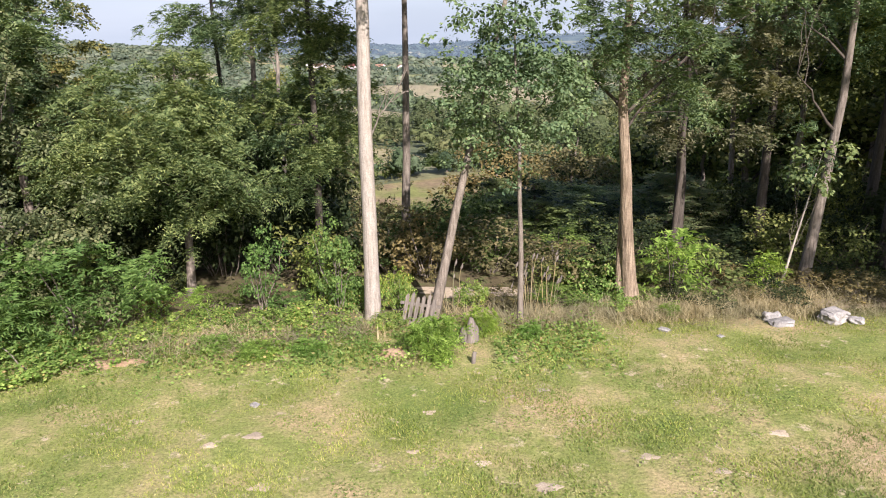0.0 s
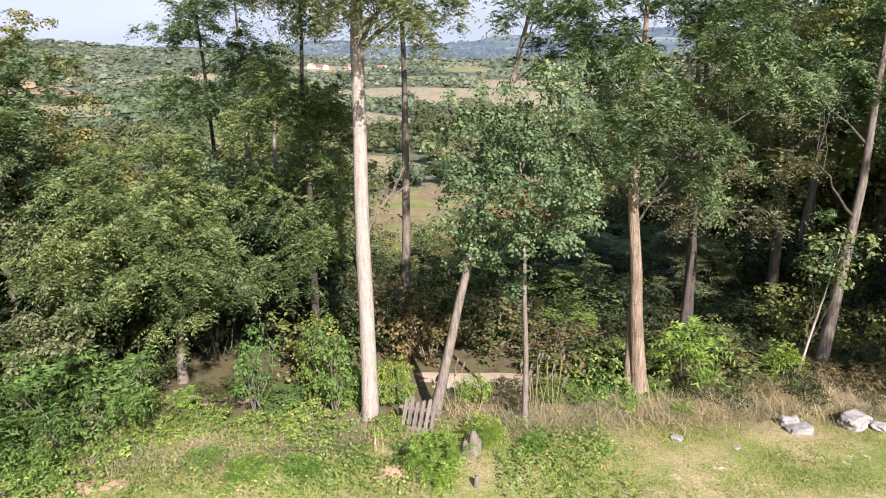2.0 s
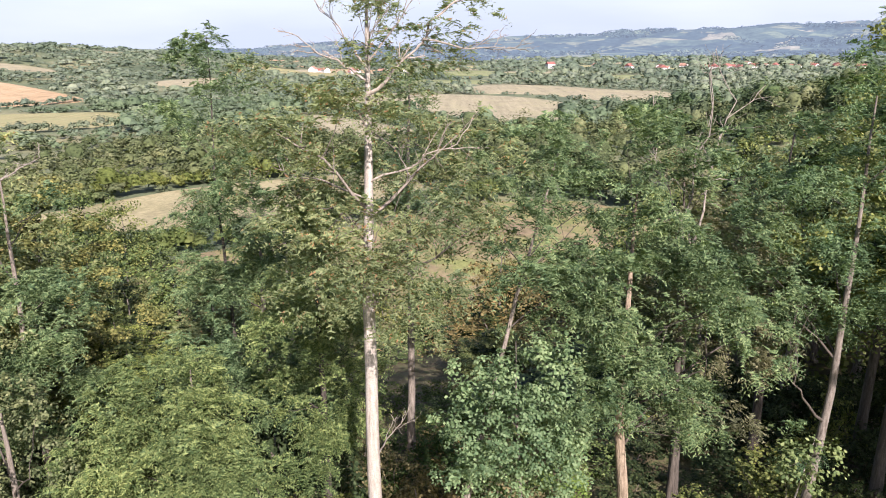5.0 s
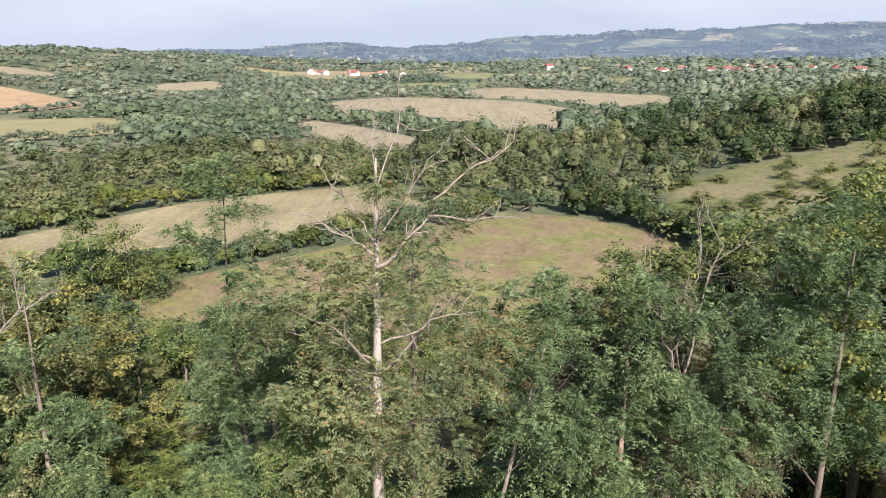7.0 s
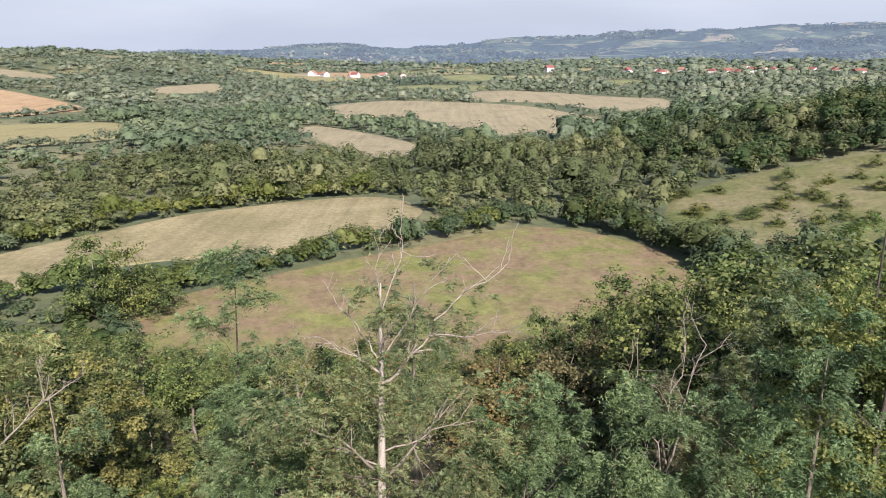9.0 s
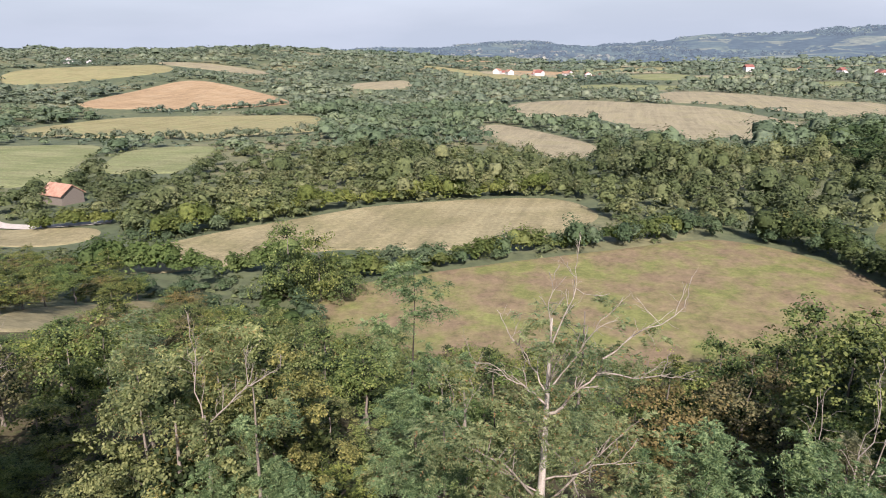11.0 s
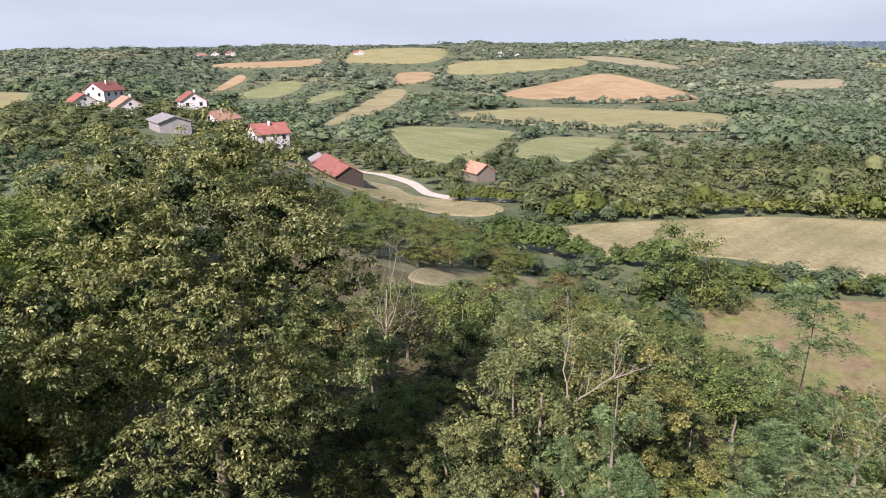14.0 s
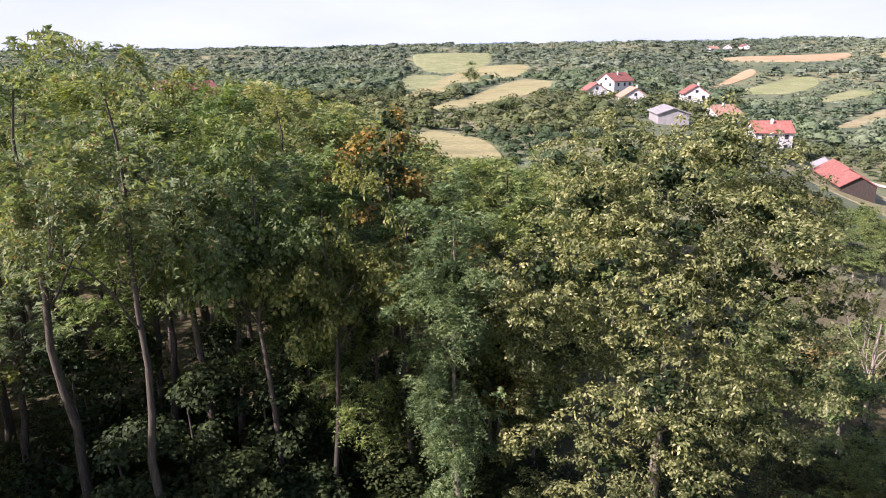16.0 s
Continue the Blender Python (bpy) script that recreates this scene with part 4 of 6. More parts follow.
woods("valley_woods", "mixed green trees on the valley floor", 21, 70, 165, 3.8, 2.6, 6.0, 300, 0.42, WOODS, 0.3, off_plot, near=(0.06,))
woods("valley_woods", "mixed green trees across the valley", 22, 165, 290, 4.9, 3.3, 7.0, 165, 0.62, WOODS, 0.5, near=(0.05, 0.1))
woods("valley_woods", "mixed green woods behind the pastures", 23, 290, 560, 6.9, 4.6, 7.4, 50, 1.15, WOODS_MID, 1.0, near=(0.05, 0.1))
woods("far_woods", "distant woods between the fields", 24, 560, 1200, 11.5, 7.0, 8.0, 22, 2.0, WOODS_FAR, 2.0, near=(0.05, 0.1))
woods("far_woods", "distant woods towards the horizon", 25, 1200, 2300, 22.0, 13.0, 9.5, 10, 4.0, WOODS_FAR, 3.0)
woods("hill_woods", "dark tall oaks on the hill across the meadow", 26, 150, 330, 6.5, 4.4, 8.2, 200, 0.8, OAK, 1.0, lambda x, y: (x > 45 + 0.1 * y), -42.0, -12.0)
woods("scrub", "low green scrub between fields and woods", 27, 110, 330, 6.0, 2.0, 1.7, 26, 0.8, WOODS, 0.3, beyond_bank)
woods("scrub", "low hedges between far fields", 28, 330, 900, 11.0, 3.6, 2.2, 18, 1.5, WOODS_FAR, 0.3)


def hedge(line, seed, label, tall=4.2, rad=2.1, gap=1.5, mat=HEDGE, per=230, leaf=0.5):
    rng = np.random.default_rng(seed)
    p = np.asarray(line, float)
    seg = np.concatenate([[0], np.cumsum(np.linalg.norm(np.diff(p, axis=0), axis=1))])
    t = np.arange(0, seg[-1], gap)
    x = np.interp(t, seg, p[:, 0]) + rng.normal(0, 0.6, len(t))
    y = np.interp(t, seg, p[:, 1]) + rng.normal(0, 0.6, len(t))
    s = rng.uniform(0.6, 1.2, len(t)) * (1 + 0.35 * np.sin(t / 5.0))
    v, f, tint = clump_trees(rng, x, y, rad * s, tall * s, per, np.full(len(t), leaf), 0.0, 0.55)
    tagged(grove("hedge", v, f, tint, mat), label, "hedge", kind="stuff")


hedge([(-50, 104), (-40, 113), (-26, 126), (-12, 138), (2, 146), (14, 156)], 31, "uneven green hedge between meadow and pasture")
hedge([(-50, 104), (-58, 112), (-78, 104), (-97, 98)], 32, "leafy hedge below the pasture", 6.0, 2.8)
hedge([(-97, 126), (-76, 157), (-58, 177), (-20, 195)], 33, "belt of trees behind the pasture", 6.0, 3.0, 2.2)
hedge([(28, 153), (37, 145), (45, 128), (50, 105), (46, 85)], 34, "dark tree belt beside the meadow", 7.0, 3.6, 2.0, OAK)
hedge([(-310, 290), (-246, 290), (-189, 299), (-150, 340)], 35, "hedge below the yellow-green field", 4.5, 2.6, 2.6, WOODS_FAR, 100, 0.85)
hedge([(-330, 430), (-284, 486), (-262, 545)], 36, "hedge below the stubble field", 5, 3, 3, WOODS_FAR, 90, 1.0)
hedge([(-36, 75), (-50, 88), (-55, 100)], 38, "shrubs along the foot of the bank", 3.0, 2.0)
hedge([(-130, 128), (-112, 140), (-95, 133)], 37, "yellow-green shrubs beyond the pasture", 3.5, 2.2, 1.6, HEDGE)


# ---- trees ----
EDGE = "trees along the lawn's edge"
# crown shapes: rounded masses in metres from the foot
ROUND = [(0, 0.2, 9.3, 2.0, 2.2), (1.4, 0.4, 7.2, 1.7, 1.6), (-1.4, -0.2, 7.4, 1.7, 1.7), (0.2, -1.3, 6.4, 1.6, 1.6), (-0.1, 1.4, 6.6, 1.6, 1.6), (0.1, 0, 11.0, 1.1, 1.0)]
TALL = [(0, 0.1, 9.6, 1.5, 2.0), (1.0, 0.3, 7.6, 1.3, 1.4), (-1.0, -0.1, 7.9, 1.2, 1.4), (0.2, -0.8, 6.0, 1.3, 1.3), (0.1, 0, 11.6, 0.8, 0.9)]
LOW = [(0, 0, 5.5, 2.2, 2.6), (1.8, 0.3, 4.2, 1.7, 1.9), (-1.7, 0.2, 4.4, 1.8, 2.0), (0.1, -1.7, 3.8, 1.7, 1.9), (0.2, 1.6, 4.0, 1.7, 1.9), (0, 0, 8.0, 1.4, 1.3)]
HIGH = [(0, 0.2, 10.0, 1.7, 1.5), (1.5, 0.3, 9.0, 1.5, 1.2), (-1.5, -0.2, 9.2, 1.5, 1.2), (0.2, -1.4, 8.8, 1.5, 1.2), (-0.1, 1.4, 9.0, 1.5, 1.2), (0.1, 0, 11.2, 1.1, 0.9)]


def crown_mesh(rng, style, lobes, clumps, per, leaf, mat, shell=0.45, dense=True):
    """Leaves in puffs with gaps between them, so that each bough catches its own light."""
    many = max(6, int(clumps * 0.5))
    if style == "cluster":
        p, out = crown_points(rng, lobes, many, shell)
    elif style == "frond":
        p, out = bough_points(rng, lobes, many, shell, max(0.5, leaf * 6.0))
    else:
        p, out = bough_points(rng, lobes, many, shell, max(0.42, leaf * 4.0), 6, 0.4)
    if style == "frond":
        v, f = fronds(rng, p, out, int(per * 2.8), leaf * 4.4, leaf * 1.15, 5)
    elif style == "cluster":
        v, f = loose_leaves(rng, p, out, per, 0.32, leaf, 0.55, 0.42)
    else:
        v, f = loose_leaves(rng, p, out, int(per * 2.7), max(leaf * 3.2, 0.22), leaf * 1.1)
    me = mesh_of("crown", v, f, mat)
    if mat in (LOCUST_DRY, PALE) or not dense:
        return me, p
    # inner leaves in DEEP: the crown's inner shade put into their colour
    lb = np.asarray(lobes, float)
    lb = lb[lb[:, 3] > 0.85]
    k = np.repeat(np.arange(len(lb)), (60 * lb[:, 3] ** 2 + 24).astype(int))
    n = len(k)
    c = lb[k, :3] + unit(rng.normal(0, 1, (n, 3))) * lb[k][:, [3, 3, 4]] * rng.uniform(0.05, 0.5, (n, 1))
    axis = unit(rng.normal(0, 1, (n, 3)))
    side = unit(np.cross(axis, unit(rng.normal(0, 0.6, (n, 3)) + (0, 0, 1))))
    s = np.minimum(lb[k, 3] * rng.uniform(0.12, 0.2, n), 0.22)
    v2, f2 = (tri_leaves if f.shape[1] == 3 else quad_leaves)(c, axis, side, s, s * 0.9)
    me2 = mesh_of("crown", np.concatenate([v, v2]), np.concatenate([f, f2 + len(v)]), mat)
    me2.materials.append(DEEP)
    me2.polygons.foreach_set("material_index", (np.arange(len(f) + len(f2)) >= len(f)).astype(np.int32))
    return me2, p


def tree(name, label, x, y, top, radius, lobes, style, leaf_mat, bark, clumps, per, leaf, seed, bend=0.03, via=None, limbs=6, twigs=14, sides=8, category="tree", group="", at_origin=False, shell=0.45, flare=1.5, taper=1.1):
    """A tree at x, y. top: the trunk's tip; via: a spot it passes; lobes: rounded masses of the crown, all in metres from the foot."""
    rng = np.random.default_rng(seed)
    foot = (0, 0, 0) if at_origin else (x, y, ground_z(x, y) - 0.05)
    t = thing(name, foot, label, category, group)
    if via:
        a = wander(rng, (0, 0, -0.2), via, 7, bend)
        b = wander(rng, via, top, 8, bend)
        line = np.concatenate([a, b[1:]])
    else:
        line = wander(rng, (0, 0, -0.2), top, 13, bend)
    k = np.linspace(0, 1, len(line))
    rad = radius * (1 - 0.88 * k ** taper) * (1 + (flare - 1) * np.exp(-k * 22))
    v, f = tube(line, rad, sides)
    part("trunk", mesh_of("trunk", v, f, bark, True), bark, t)
    lb = np.asarray(lobes, float)
    inner = GREY_BARK if bark is PALE_BARK else DARK_BARK  # limbs within the crown take darker bark, in place of its shade
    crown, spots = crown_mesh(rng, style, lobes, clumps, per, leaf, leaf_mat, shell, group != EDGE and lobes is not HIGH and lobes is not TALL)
    order = np.argsort(-lb[:, 3])
    for n in range(limbs):
        lo = lb[order[n % len(lb)]]
        goal = lo[:3] + unit(rng.normal(0, 1, 3)) * lo[[3, 3, 4]] * 0.75
        fit = np.clip(np.interp(goal[2] - 0.8 * np.hypot(goal[0] - line[-1, 0], goal[1] - line[-1, 1]), line[:, 2], k), 0.25, 0.93)
        start = np.array([np.interp(fit, k, line[:, c]) for c in range(3)])
        r0 = np.interp(fit, k, rad) * 0.42
        path = wander(rng, start, goal, 7, 0.16, 0.05)
        pieces = [tube(path, np.linspace(r0, r0 * 0.25, 7), 5)]
        for _ in range(max(1, twigs // limbs)):
            s = path[int(rng.integers(2, 7))]
            near = spots[np.argsort(np.linalg.norm(spots - s, axis=1))[int(rng.integers(0, 25)) % len(spots)]]
            tw = wander(rng, s, near, 5, 0.15)
            pieces.append(tube(tw, np.linspace(r0 * 0.3, 0.006, 5), 4))
        lv, lf = joined(pieces)
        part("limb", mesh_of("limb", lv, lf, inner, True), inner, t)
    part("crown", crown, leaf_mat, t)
    return t


def dead_limbs(t, seed, starts, bark=DEAD_WOOD):
    """Bare bleached branches: each from a spot to a tip, forking twice."""
    rng = np.random.default_rng(seed)
    for a, b, r in starts:
        r = r * 0.72
        path = wander(rng, a, b, 9, 0.22)
        pieces = [tube(path, np.linspace(r, r * 0.3, 9), 6)]
        ln = np.linalg.norm(np.subtract(b, a))
        for n in (3, 4, 5, 6, 7, 8):
            d = unit(np.subtract(b, a) / ln + rng.normal(0, 0.7, 3) + (0, 0, 0.25))
            tip = path[n] + d * ln * rng.uniform(0.18, 0.42)
            sub = wander(rng, path[n], tip, 6, 0.25)
            pieces.append(tube(sub, np.linspace(r * 0.4, 0.008, 6), 4))
            for j in (2, 3, 4):
                tip2 = sub[j] + unit(d + rng.normal(0, 0.7, 3)) * ln * rng.uniform(0.1, 0.22)
                pieces.append(tube(wander(rng, sub[j], tip2, 5, 0.3), np.linspace(r * 0.2, 0.004, 5), 3))
        v, f = joined(pieces)
        part("dead_branch", mesh_of("dead_branch", v, f, bark, True), bark, t, "bare bleached branch")


# the tall pale trunk with a thin, half-dead top
pale = tree("locust_tree", "tall pale-trunked locust with a sparse, half-dead crown", -1.55, 14.3, (0.15, 1.2, 13.9), 0.158,
            [(0.1, 1.1, 9.2, 2.1, 1.4), (-1.5, 0.9, 10.6, 1.6, 1.3), (1.7, 1.0, 10.4, 1.6, 1.3), (0.3, 1.6, 12.6, 1.7, 1.6), (-0.9, 0.4, 11.2, 1.1, 1.2), (1.3, 0.5, 9.4, 1.2, 0.9), (0.3, -0.5, 8.7, 1.5, 0.9), (-1.0, -0.3, 9.3, 1.2, 0.9), (1.0, -0.4, 8.3, 1.1, 0.8)],
            "frond", LOCUST_DRY, PALE_BARK, 1650, 3, 0.07, 41, 0.012, (0.0, 0.45, 7.5), 9, 90, 12, group=EDGE, flare=1.25, shell=0.2, taper=1.7)
dead_limbs(pale, 42, [((0.15, 0.75, 11.7), (1.32, 1.1, 12.8), 0.06), ((1.28, 1.08, 12.75), (3.05, 2.0, 14.1), 0.036), ((1.2, 1.05, 12.7), (3.0, 1.7, 12.5), 0.032), ((0.15, 0.75, 11.9), (-1.1, 0.9, 12.7), 0.04),
                      ((0.15, 0.85, 13.2), (0.6, 1.5, 15.0), 0.026), ((0.15, 0.85, 13.3), (0.1, 1.4, 14.7), 0.022), ((0.12, 0.7, 10.0), (1.85, 0.8, 10.7), 0.036), ((0.1, 0.7, 9.6), (-1.87, 0.8, 10.3), 0.034), ((0.15, 0.7, 11.0), (0.9, 0.2, 10.3), 0.028),
                      ((0.15, 0.8, 12.3), (1.2, 1.5, 13.8), 0.03), ((0.15, 0.8, 12.1), (-0.9, 1.3, 13.5), 0.03), ((0.05, 0.5, 3.9), (0.75, 0.3, 5.1), 0.03)])
tree("locust_tree", "thin dark-trunked locust with a sparse top", -1.1, 20.4, (0.2, 0.1, 12.6), 0.14,
     [(0.1, 0, 10.6, 1.3, 1.6), (0.6, 0.2, 8.8, 0.9, 0.8), (-0.4, 0, 12.2, 0.8, 0.9)], "frond", LOCUST_DRY, GREY_BARK, 320, 4, 0.06, 43, 0.02, None, 6, 36, group=EDGE)
tree("locust_tree", "leaning locust with a grey trunk", -0.3, 14.3, (2.7, 1.4, 10.4), 0.118,
     [(2.3, 1.2, 8.3, 1.5, 1.2), (3.2, 1.6, 9.6, 1.2, 1.1), (1.6, 1.2, 9.6, 1.0, 1.0), (3.4, 1.3, 7.4, 0.9, 0.7), (2.6, 1.4, 10.6, 1.1, 0.9), (3.9, 1.6, 8.6, 1.0, 0.9)], "frond", BLUE_LOCUST, GREY_BARK, 620, 4, 0.066, 44, 0.03, (0.86, 0.15, 3.6), 7, 28, group=EDGE)
tree("young_tree", "slender pale-stemmed young tree with a round crown", 1.62, 13.95, (-0.2, 0.1, 6.9), 0.065,
     [(-0.35, -0.3, 5.4, 1.15, 1.7), (0.55, -0.2, 4.9, 0.85, 1.2), (-0.9, -0.1, 4.5, 0.75, 0.95), (0.1, -0.3, 6.4, 0.7, 0.8)], "loose", PALE, GREY_BARK, 720, 15, 0.075, 45, 0.03, (-0.06, 0.0, 3.2), 8, 30, group=EDGE)
brown = tree("locust_tree", "locust with a thick furrowed brown trunk", 4.3, 15.1, (-0.2, 0.6, 9.6), 0.165,
             [(-1.0, -0.5, 6.1, 1.3, 1.1), (0.7, -0.4, 5.5, 1.3, 1.0), (-0.2, -0.3, 7.8, 1.8, 1.4), (1.7, 0.4, 7.2, 1.7, 1.3), (0.9, 0.4, 9.4, 1.7, 1.4), (-1.6, 0.6, 7.6, 1.2, 1.0), (-0.4, -0.5, 4.7, 0.8, 0.7), (0.2, 0.4, 10.6, 1.2, 0.9)],
             "frond", BLUE_LOCUST, BROWN_BARK, 1050, 5, 0.07, 146, 0.02, (-0.5, -0.2, 4.6), 9, 36, 12, group=EDGE, flare=1.8)
tw = wander(np.random.default_rng(4), (-0.28, 0.05, -0.1), (-0.3, 0.05, 2.6), 6, 0.02)
v, f = tube(tw, np.linspace(0.13, 0.05, 6), 8)
part("side_stem", mesh_of("side_stem", v, f, BROWN_BARK, True), BROWN_BARK, brown)
tree("locust_tree", "dark leaning locust at the wood's edge", 8.75, 16.2, (0.75, 0.6, 11.5), 0.145,
     [(0.4, 0.4, 9.6, 2.1, 1.9), (1.6, 1.0, 7.2, 1.7, 1.5), (-0.7, 1.2, 7.4, 1.4, 1.3), (1.2, 0.2, 12.0, 1.4, 1.2), (-0.5, -0.3, 4.6, 0.6, 1.1)], "frond", BLUE_LOCUST, GREY_BARK, 800, 5, 0.072, 47, 0.02, (0.5, 0.2, 4.6), 8, 30, 10, group=EDGE)
tree("young_tree", "thin whitish leaning sapling beside a dark trunk", 7.9, 15.7, (0.75, 0.05, 3.7), 0.04,
     [(0.55, 0.0, 3.4, 0.45, 0.75), (0.2, -0.05, 1.4, 0.35, 0.3)], "loose", PALE, PALE_BARK, 60, 9, 0.1, 48, 0.02, None, 4, 8, 7, group=EDGE)
# the darker trees to the right of the edge
for n, (x, y, h, m) in enumerate([(11.6, 17.6, 13.0, BROAD), (14.6, 16.6, 12.5, BROAD), (12.8, 20.5, 14.0, LOCUST), (6.4, 18.3, 9.4, BROWN_LOCUST), (9.5, 20.4, 10.5, LOCUST_DRY)]):
    q = h / 12
    tree("locust_tree" if m != BROAD else "broadleaf_tree", "dense green tree of the wood's edge" if m != BROWN_LOCUST else "locust with browning thin foliage", x, y, (0.3 * (-1) ** n, 0.4, h), 0.17,
         [(0, -0.2, 9.6 * q, 1.9, 2.2), (1.2, 0.6, 7.4 * q, 1.6, 1.5), (-1.2, 0.1, 7.8 * q, 1.6, 1.6), (0.2, -0.6, 5.6 * q, 1.5, 1.2), (-0.4, 0.8, 11.2 * q, 1.1, 1.1)],
         "loose" if m == BROAD else "frond", m, DARK_BARK, 300 if m == LOCUST_DRY else 480, 22 if m == BROAD else 5, 0.08 if m in (LOCUST, LOCUST_DRY, BROWN_LOCUST) else 0.1, 60 + n, 0.03, None, 6, 24, group=EDGE)
# to the left of the pale trunk
tree("hazel_tree", "bushy grey-green broadleaf tree down to the ground", -8.9, 13.5, (0, 0.3, 6.4), 0.13,
     [(0.2, 0, 2.7, 1.7, 2.0), (-1.0, 0.8, 5.2, 1.7, 1.7), (1.2, 0.2, 1.6, 1.1, 1.3), (-0.2, -0.2, 4.6, 1.3, 1.6), (-1.6, 0.0, 2.6, 1.4, 1.8)], "loose", HAZEL, GREY_BARK, 900, 22, 0.075, 51, 0.04, None, 7, 20, group=EDGE)
tree("locust_tree", "feathery locust with low blue-green boughs", -6.2, 16.3, (0.2, 0, 5.6), 0.12,
     [(0.0, -1.0, 3.8, 1.6, 1.3), (1.0, -0.7, 3.1, 1.3, 1.0), (-1.1, -0.3, 4.6, 1.3, 1.0), (0.5, 0.0, 5.2, 0.7, 0.8), (-1.4, -0.9, 3.3, 1.2, 0.9), (0.5, -1.2, 3.3, 1.2, 0.7), (-0.7, -1.3, 3.3, 1.2, 0.7)], "frond", BLUE_LOCUST, GREY_BARK, 1250, 6, 0.07, 52, 0.04, None, 7, 20, group=EDGE)
tree("locust_tree", "feathery locust in the thicket", -5.3, 19.9, (0.1, 0, 9.8), 0.13,
     [(0.2, -0.3, 7.6, 1.0, 0.7), (-0.9, -0.2, 6.6, 0.8, 0.5), (0.1, 0, 9.2, 0.8, 0.6), (1.0, -0.8, 4.6, 1.2, 1.0), (-0.9, -0.4, 4.4, 1.2, 0.9), (1.5, -2.4, 4.0, 0.8, 0.8), (0.2, -1.0, 4.2, 1.3, 1.0), (-0.8, -1.2, 4.2, 1.1, 1.0)], "frond", BLUE_LOCUST, GREY_BARK, 900, 6, 0.072, 53, 0.04, None, 7, 20, group=EDGE)
tree("locust_tree", "narrow dark locust with a thin tip", -3.15, 17.0, (0.1, 0.4, 10.6), 0.11,
     [(-0.1, 0.4, 6.6, 1.1, 1.9), (0.4, 0.2, 4.6, 0.9, 1.2), (-0.5, 0.2, 4.4, 0.8, 1.1), (0.0, 0.5, 9.4, 0.7, 1.0), (0.1, -0.4, 3.2, 0.9, 0.9)], "frond", BLUE_LOCUST, DARK_BARK, 800, 6, 0.072, 54, 0.03, None, 6, 20, group=EDGE)
tree("locust_tree", "tall thin locust with tufts at its tip", -6.6, 21.0, (0.2, 0.1, 13.4), 0.085,
     [(0.1, 0, 12.8, 0.9, 0.9), (-1.1, 0.2, 11.4, 0.8, 0.5), (0.2, 0, 9.8, 1.0, 1.2), (0.1, -0.2, 7.6, 1.3, 1.4)], "frond", BLUE_LOCUST, DARK_BARK, 420, 6, 0.072, 55, 0.04, None, 6, 16, group=EDGE)
tree("locust_tree", "feathery locust behind the thicket", -10.6, 17.4, (0.1, 0.2, 10.2), 0.13,
     [(0.1, 0, 8.6, 1.5, 1.6), (1.1, -0.5, 6.6, 1.4, 1.4), (-0.9, 0.2, 6.2, 1.4, 1.5), (0.4, -0.8, 4.4, 1.4, 1.3)], "frond", BLUE_LOCUST, GREY_BARK, 620, 6, 0.072, 56, 0.04, None, 6, 16, group=EDGE)

# ---- trees of the bank and of the wood beside the lawn ----
KINDS = {}


def kind(key, name, label, lobes, style, mat, bark, clumps, per, leaf, seed, top=12.0, radius=0.16):
    KINDS[key] = (name, label, lobes, style, mat, bark, clumps, per, leaf, seed, top, radius)


kind("locust", "locust_tree", "green feathery locust on the wooded bank", ROUND, "frond", LOCUST, DARK_BARK, 430, 4, 0.11, 101)
kind("locust_tall", "locust_tree", "tall narrow blue-green locust in the wood", TALL, "frond", LOCUST, DARK_BARK, 420, 4, 0.105, 102)
kind("dry", "locust_tree", "locust with thin brownish foliage", TALL, "frond", LOCUST_DRY, GREY_BARK, 260, 4, 0.12, 103)
kind("broad", "broadleaf_tree", "dense dark green broadleaf tree of the wood", ROUND, "loose", BROAD, GREY_BARK, 480, 24, 0.125, 104)
kind("grey", "hornbeam_tree", "grey-green hornbeam with a full crown", LOW, "loose", GREY, GREY_BARK, 620, 28, 0.1, 105, 9.0)
kind("yellow", "broadleaf_tree", "broadleaf tree with yellowing leaves", LOW, "loose", YELLOWISH, GREY_BARK, 480, 22, 0.125, 106, 9.0)
kind("autumn", "broadleaf_tree", "broadleaf tree turning orange", ROUND, "loose", AUTUMN, GREY_BARK, 300, 20, 0.15, 107)
kind("locust_c", "locust_tree", "green feathery locust lower on the bank", ROUND, "loose", LOCUST, GREY_BARK, 402, 8, 0.21, 108)
kind("broad_c", "broadleaf_tree", "dense green broadleaf tree lower on the bank", LOW, "loose", BROAD, GREY_BARK, 402, 8, 0.21, 109, 9.0)
kind("yellow_c", "broadleaf_tree", "yellow-green shrubby tree low on the bank", LOW, "loose", YELLOWISH, GREY_BARK, 385, 8, 0.21, 110, 9.0)
kind("russet_c", "broadleaf_tree", "brownish thin-leaved tree on the bank", LOW, "loose", RUSSET, GREY_BARK, 367, 8, 0.21, 111, 9.0)
kind("high_locust", "locust_tree", "tall locust with its foliage high up", HIGH, "frond", LOCUST, DARK_BARK, 380, 4, 0.095, 121)
kind("high_dry", "locust_tree", "tall locust with thin yellowish foliage high up", HIGH, "frond", LOCUST_DRY, DARK_BARK, 380, 4, 0.095, 122)
kind("high_broad", "broadleaf_tree", "tall dark broadleaf tree with bare lower trunk", HIGH, "loose", BROAD, DARK_BARK, 300, 22, 0.14, 123)
kind("high_yellow", "broadleaf_tree", "tall broadleaf tree with olive and yellow leaves", HIGH, "loose", YELLOWISH, DARK_BARK, 300, 20, 0.14, 126)
